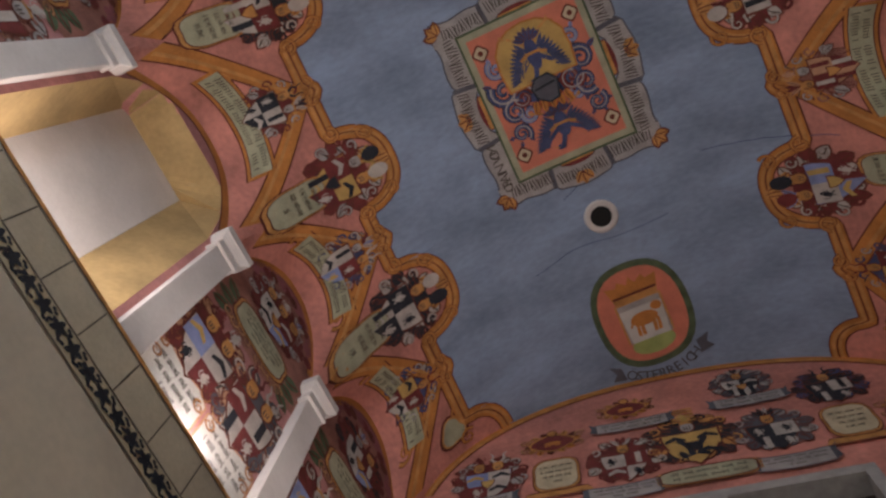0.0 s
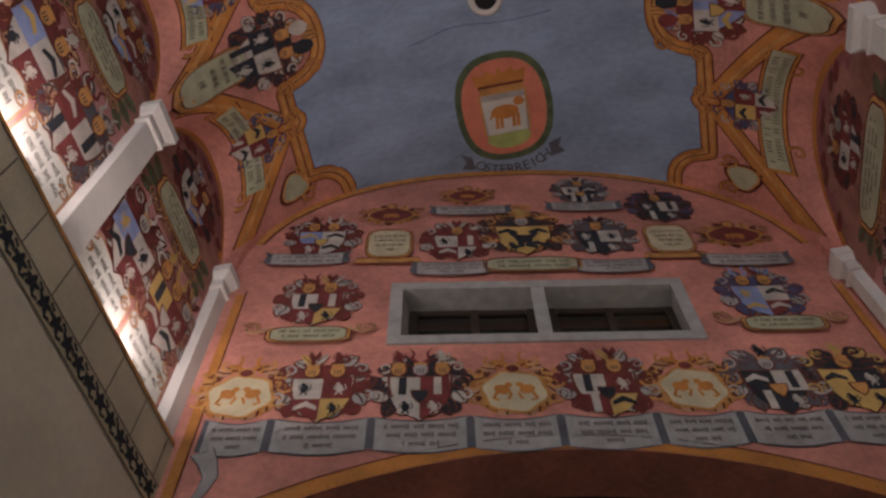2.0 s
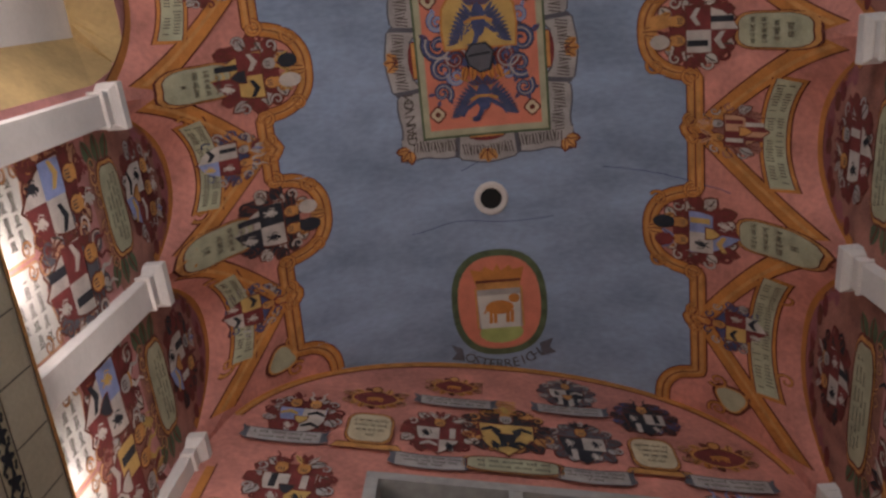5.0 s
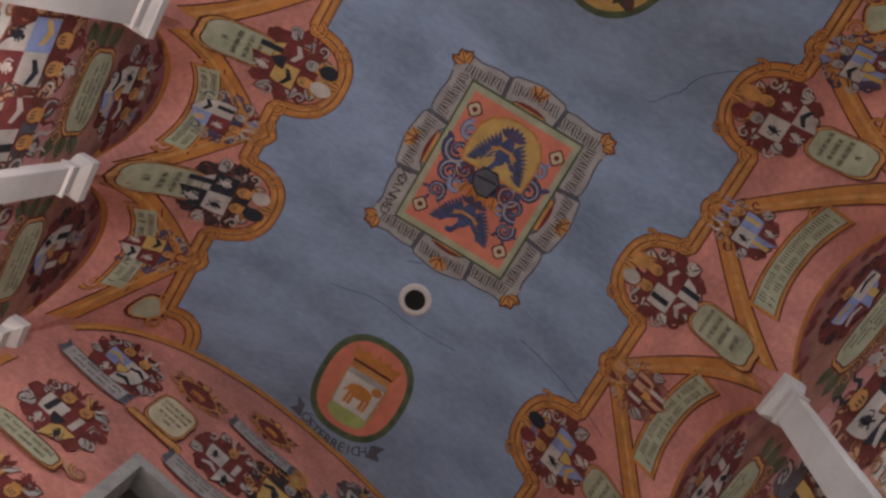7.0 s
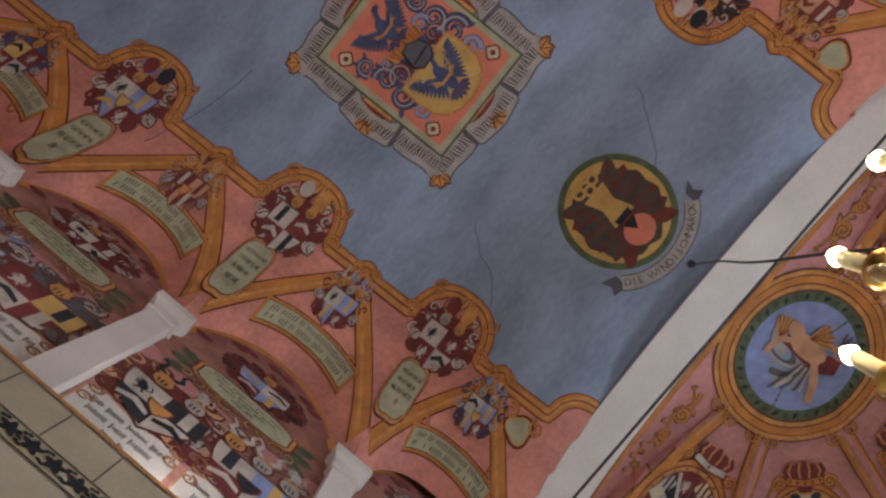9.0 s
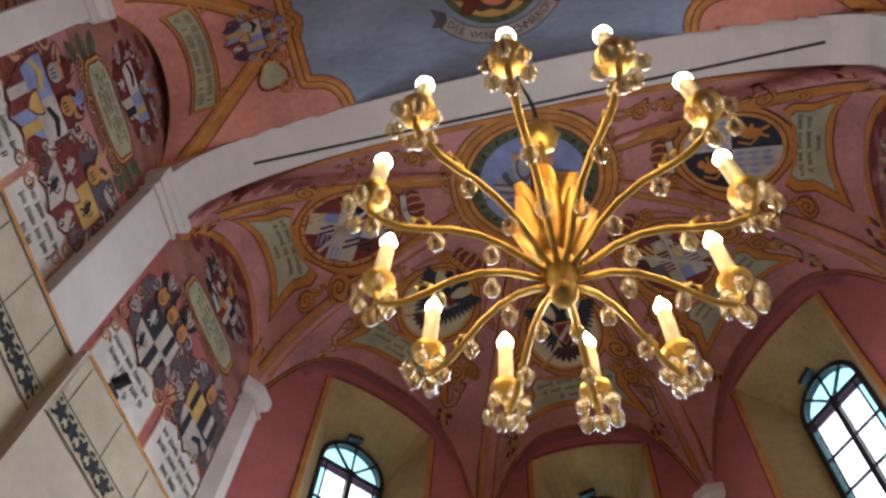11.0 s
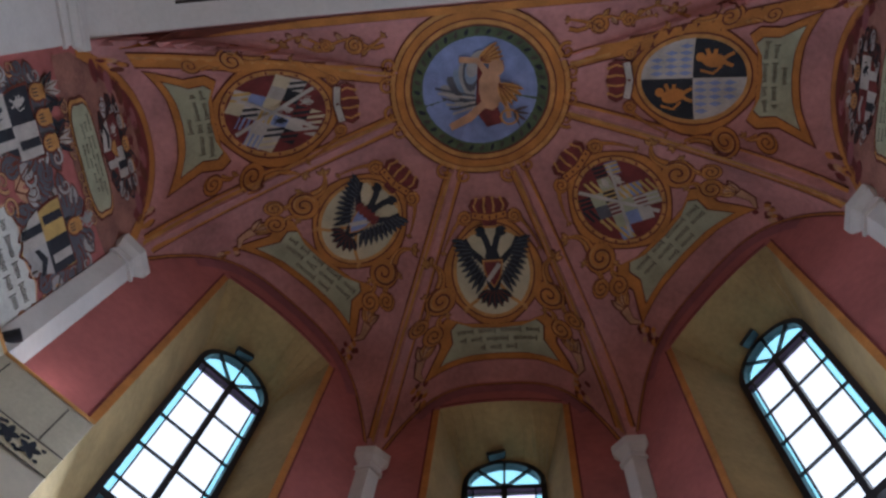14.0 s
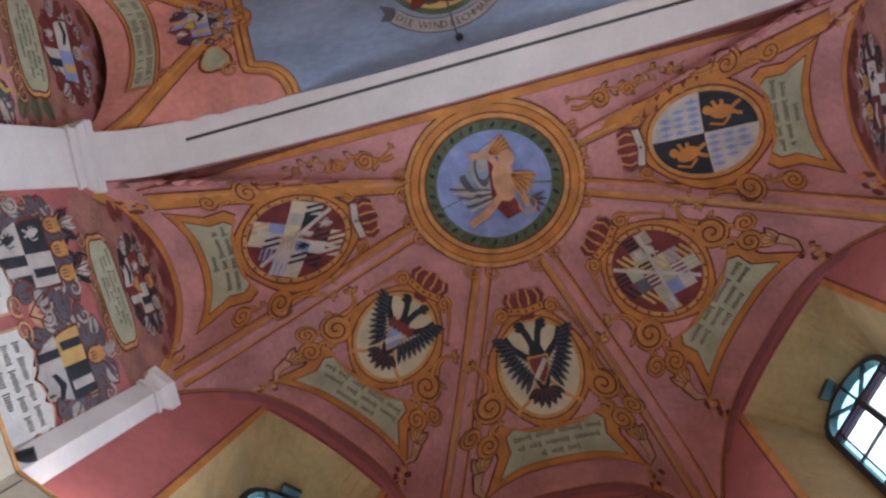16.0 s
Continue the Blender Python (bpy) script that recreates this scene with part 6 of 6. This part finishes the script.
    for a, b in ((0.03, cut[0]), (cut[1], L - 0.03)):
        P.line([(a, LEDGE - 0.02), (b, LEDGE - 0.02)], 0.035, "gold", 0)
        P.line([(a, LEDGE - 0.235), (b, LEDGE - 0.235)], 0.37, "ashlar", 0)
        P.line([(a, LEDGE - 0.43), (b, LEDGE - 0.43)], 0.012, "ink", 1)
        P.line([(a, LEDGE - 0.525), (b, LEDGE - 0.525)], 0.17, "cream", 0)
        P.line([(a, LEDGE - 0.62), (b, LEDGE - 0.62)], 0.014, "ink", 1)
        u = a + 0.08
        while u < b - 0.05:
            P.at(u, LEDGE - 0.525)
            for q in range(5):
                leaf(P, 0, 0, 0.075, 0.045, q * 1.256 + 0.3, "black", 2, None)
            for sx, sy in ((0.07, 0.05), (0.07, -0.05), (-0.05, 0.06), (-0.05, -0.06)):
                P.fill(oval(sx, sy, 0.018, 0.016, 6), "black", 2, 1)
            P.at(0, 0)
            if int(u / 0.145) % 3 == 0:
                P.line([(u, LEDGE - 0.07), (u, LEDGE - 0.42)], 0.01, "ink", 1)
            u += 0.145
    P.done("painted_floral_frieze", apse_walls[i], "black floral frieze under painted ashlar")

# ---- chandelier ----
CX, CY, CZ = 0.207, 5.94, 3.2
ch = anchor("chandelier", (CX, CY, CZ), "brass chandelier with twelve candle arms and glass drops", "chandelier")
bm = bmesh.new()
lathe(bm, (0, 0, 0), [(0.006, -0.13), (0.022, -0.12), (0.03, -0.1), (0.02, -0.075), (0.012, -0.06), (0.03, -0.035), (0.042, 0.0), (0.036, 0.03), (0.022, 0.055), (0.03, 0.09), (0.042, 0.15), (0.03, 0.22), (0.016, 0.3), (0.024, 0.34), (0.016, 0.38), (0.011, 0.5), (0.016, 0.62), (0.01, 0.66), (0.009, 0.86)], 16)
part("stem", bm, "brass", ch, "turned brass stem", True)
for ring, (n, z0, r0, hgt) in enumerate(((8, 0.06, 0.035, 0.27), (6, 0.24, 0.022, 0.24))):
    for k in range(n):
        a = (k + 0.5 * ring) * 2 * math.pi / n
        ca, sa = math.cos(a), math.sin(a)
        bm = bmesh.new()
        prev = None
        for t in range(8):
            f = t / 7
            rr = r0 + 0.055 * math.sin(f * 2.2) + 0.03 * f * f
            w = 0.03 * math.sin(math.pi * min(0.12 + 0.86 * f, 0.99))
            z = z0 + hgt * f - 0.05 * max(0, f - 0.75) * 4 * f
            row = [bm.verts.new((ca * (rr - 0.012 * abs(e)) - sa * w * e, sa * (rr - 0.012 * abs(e)) + ca * w * e, z)) for e in (-1, -0.5, 0, 0.5, 1)]
            if prev:
                for q in range(4):
                    bm.faces.new((prev[q], prev[q + 1], row[q + 1], row[q]))
            prev = row
        bmesh.ops.solidify(bm, geom=bm.faces[:], thickness=0.004)
        part("brass_leaf", bm, "brass", ch, "curled brass leaf round the stem", True)
bm = bmesh.new()
lathe(bm, (0, 0, 0.85), [(0.01, 0.0), (0.03, 0.008), (0.052, 0.03), (0.058, 0.06), (0.05, 0.064), (0.03, 0.045), (0.012, 0.06), (0.006, 0.1)], 20)
for v in bm.verts:
    r = math.hypot(v.co.x, v.co.y)
    if r > 0.025:
        f = 1 + 0.12 * math.cos(8 * math.atan2(v.co.y, v.co.x))
        v.co.x, v.co.y = v.co.x * f, v.co.y * f
part("finial", bm, "brass", ch, "fluted brass rosette", True)
R = 0.428
bma = bmesh.new()
tube(bma, [(0.035, 0, -0.02), (0.07, 0, 0.015), (0.12, 0, 0.06), (0.18, 0, 0.085), (0.24, 0, 0.08), (0.3, 0, 0.05), (0.35, 0, 0.03), (0.395, 0, 0.04), (0.42, 0, 0.07), (R, 0, 0.11), (R, 0, 0.15)], 0.0085, 8)
tube(bma, [(0.3, 0, 0.05), (0.29, 0, 0.08), (0.31, 0, 0.1), (0.33, 0, 0.09), (0.325, 0, 0.075)], 0.005, 6)
bmp = bmesh.new()
lathe(bmp, (R, 0, 0.15), [(0.008, -0.04), (0.018, -0.015), (0.036, 0.0), (0.042, 0.014), (0.038, 0.016), (0.018, 0.008), (0.022, 0.034)], 14)
bmc = bmesh.new()
lathe(bmc, (R, 0, 0.17), [(0.0195, 0.0), (0.0205, 0.005), (0.0195, 0.18), (0.008, 0.185)], 12)
bmb = bmesh.new()
lathe(bmb, (R, 0, 0.354), [(0.01, 0.0), (0.019, 0.014), (0.022, 0.03), (0.014, 0.058), (0.003, 0.085)], 12)
bmd = []
for j in range(9):
    b = bmesh.new()
    a = j * 2 * math.pi / 6
    c = (R + 0.042 * math.cos(a), 0.042 * math.sin(a), 0.145 - 0.015 * (j % 2)) if j < 6 else ((0.27, 0, 0.06), (R - 0.02, 0, 0.07), (0.15, 0, 0.06))[j - 6]
    tube(b, [(c[0], c[1], c[2]), (c[0], c[1], c[2] - 0.02)], 0.002, 4)
    lathe(b, (c[0], c[1], c[2] - 0.075), [(0.002, -0.022), (0.014, -0.008), (0.02, 0.012), (0.012, 0.04), (0.002, 0.056)], 7)
    bmd.append(b)


def freeze(bm, name, mt):
    me = bpy.data.meshes.new(name)
    bm.to_mesh(me)
    bm.free()
    me.materials.append(M[mt])
    for p in me.polygons:
        p.use_smooth = True
    return me


meshes = [freeze(bma, "arm", "brass"), freeze(bmp, "drip_pan", "brass"), freeze(bmc, "candle", "wax"), freeze(bmb, "bulb", "bulb")]
drops = [freeze(b, "glass_drop", "crystal") for b in bmd]
for k in range(12):
    a = 30 * k - 3.5
    arm = new("arm", meshes[0])
    arm.parent, arm.matrix_local = ch, pose(0, 0, 0.0, 0, 0, a)
    for me in meshes[1:]:
        ob = new(me.name.split(".")[0], me)
        ob.parent = arm
        ob["label"] = {"drip_pan": "brass drip pan", "candle": "cream candle sleeve", "bulb": "glowing candle bulb"}[ob.name.split(".")[0]]
    for me in drops:
        ob = new("glass_drop", me)
        ob.parent = arm
top = Vector((CX, CY, CZ + 0.94))
hook = Vector((0.03, 6.86, 9.66))
bm = bmesh.new()
tube(bm, [top.lerp(hook, t) + Vector((0.012 * math.sin(11 * t), 0, -0.06 * math.sin(math.pi * t))) for t in [i / 24 for i in range(25)]], 0.008, 6)
put("suspension_cable", bm, "cable", label="thin dark cable from which the chandelier hangs", category="cable")
bm = bmesh.new()
lathe(bm, (0.03, 6.86, 9.6), [(0.012, 0.0), (0.035, 0.02), (0.035, 0.09), (0.014, 0.11), (0.014, 0.32)], 12)
put("ceiling_hook", bm, "iron", label="black iron pulley under the vault crown", category="hook")
d = bpy.data.lights.new("chandelier_light", "POINT")
d.energy, d.color, d.shadow_soft_size = 7.5, WARM, 0.3
new("chandelier_light", d).location = (CX, CY, CZ + 0.42)

# tie rod across the arch and the small spotlights on the ledge
bm = bmesh.new()
tube(bm, [(-2.42, 7.2, 8.85), (2.6, 7.2, 8.88)], 0.014, 8)
put("tie_rod", bm, "cable", label="thin dark iron tie rod across the chancel arch", category="rod")
for x, y in ((-2.93, 7.76), (-2.9, 9.08)):
    th = anchor("spotlight", (x, y, LEDGE), "small black spotlight on the wall ledge", "lamp", "ledge spotlights")
    bm = bmesh.new()
    box(bm, (-0.05, -0.06, 0), (0.1, 0, 0), (0, 0.12, 0), (0, 0, 0.035))
    part("base", bm, "iron", th)
    bm = bmesh.new()
    tube(bm, [(0, 0, 0.03), (0.03, 0, 0.1)], 0.01, 6)
    part("bracket", bm, "iron", th)
    bm = bmesh.new()
    tube(bm, [(0.0, 0, 0.1), (0.1, 0, 0.16)], 0.045, 12)
    part("head", bm, "iron", th, "round lamp head")
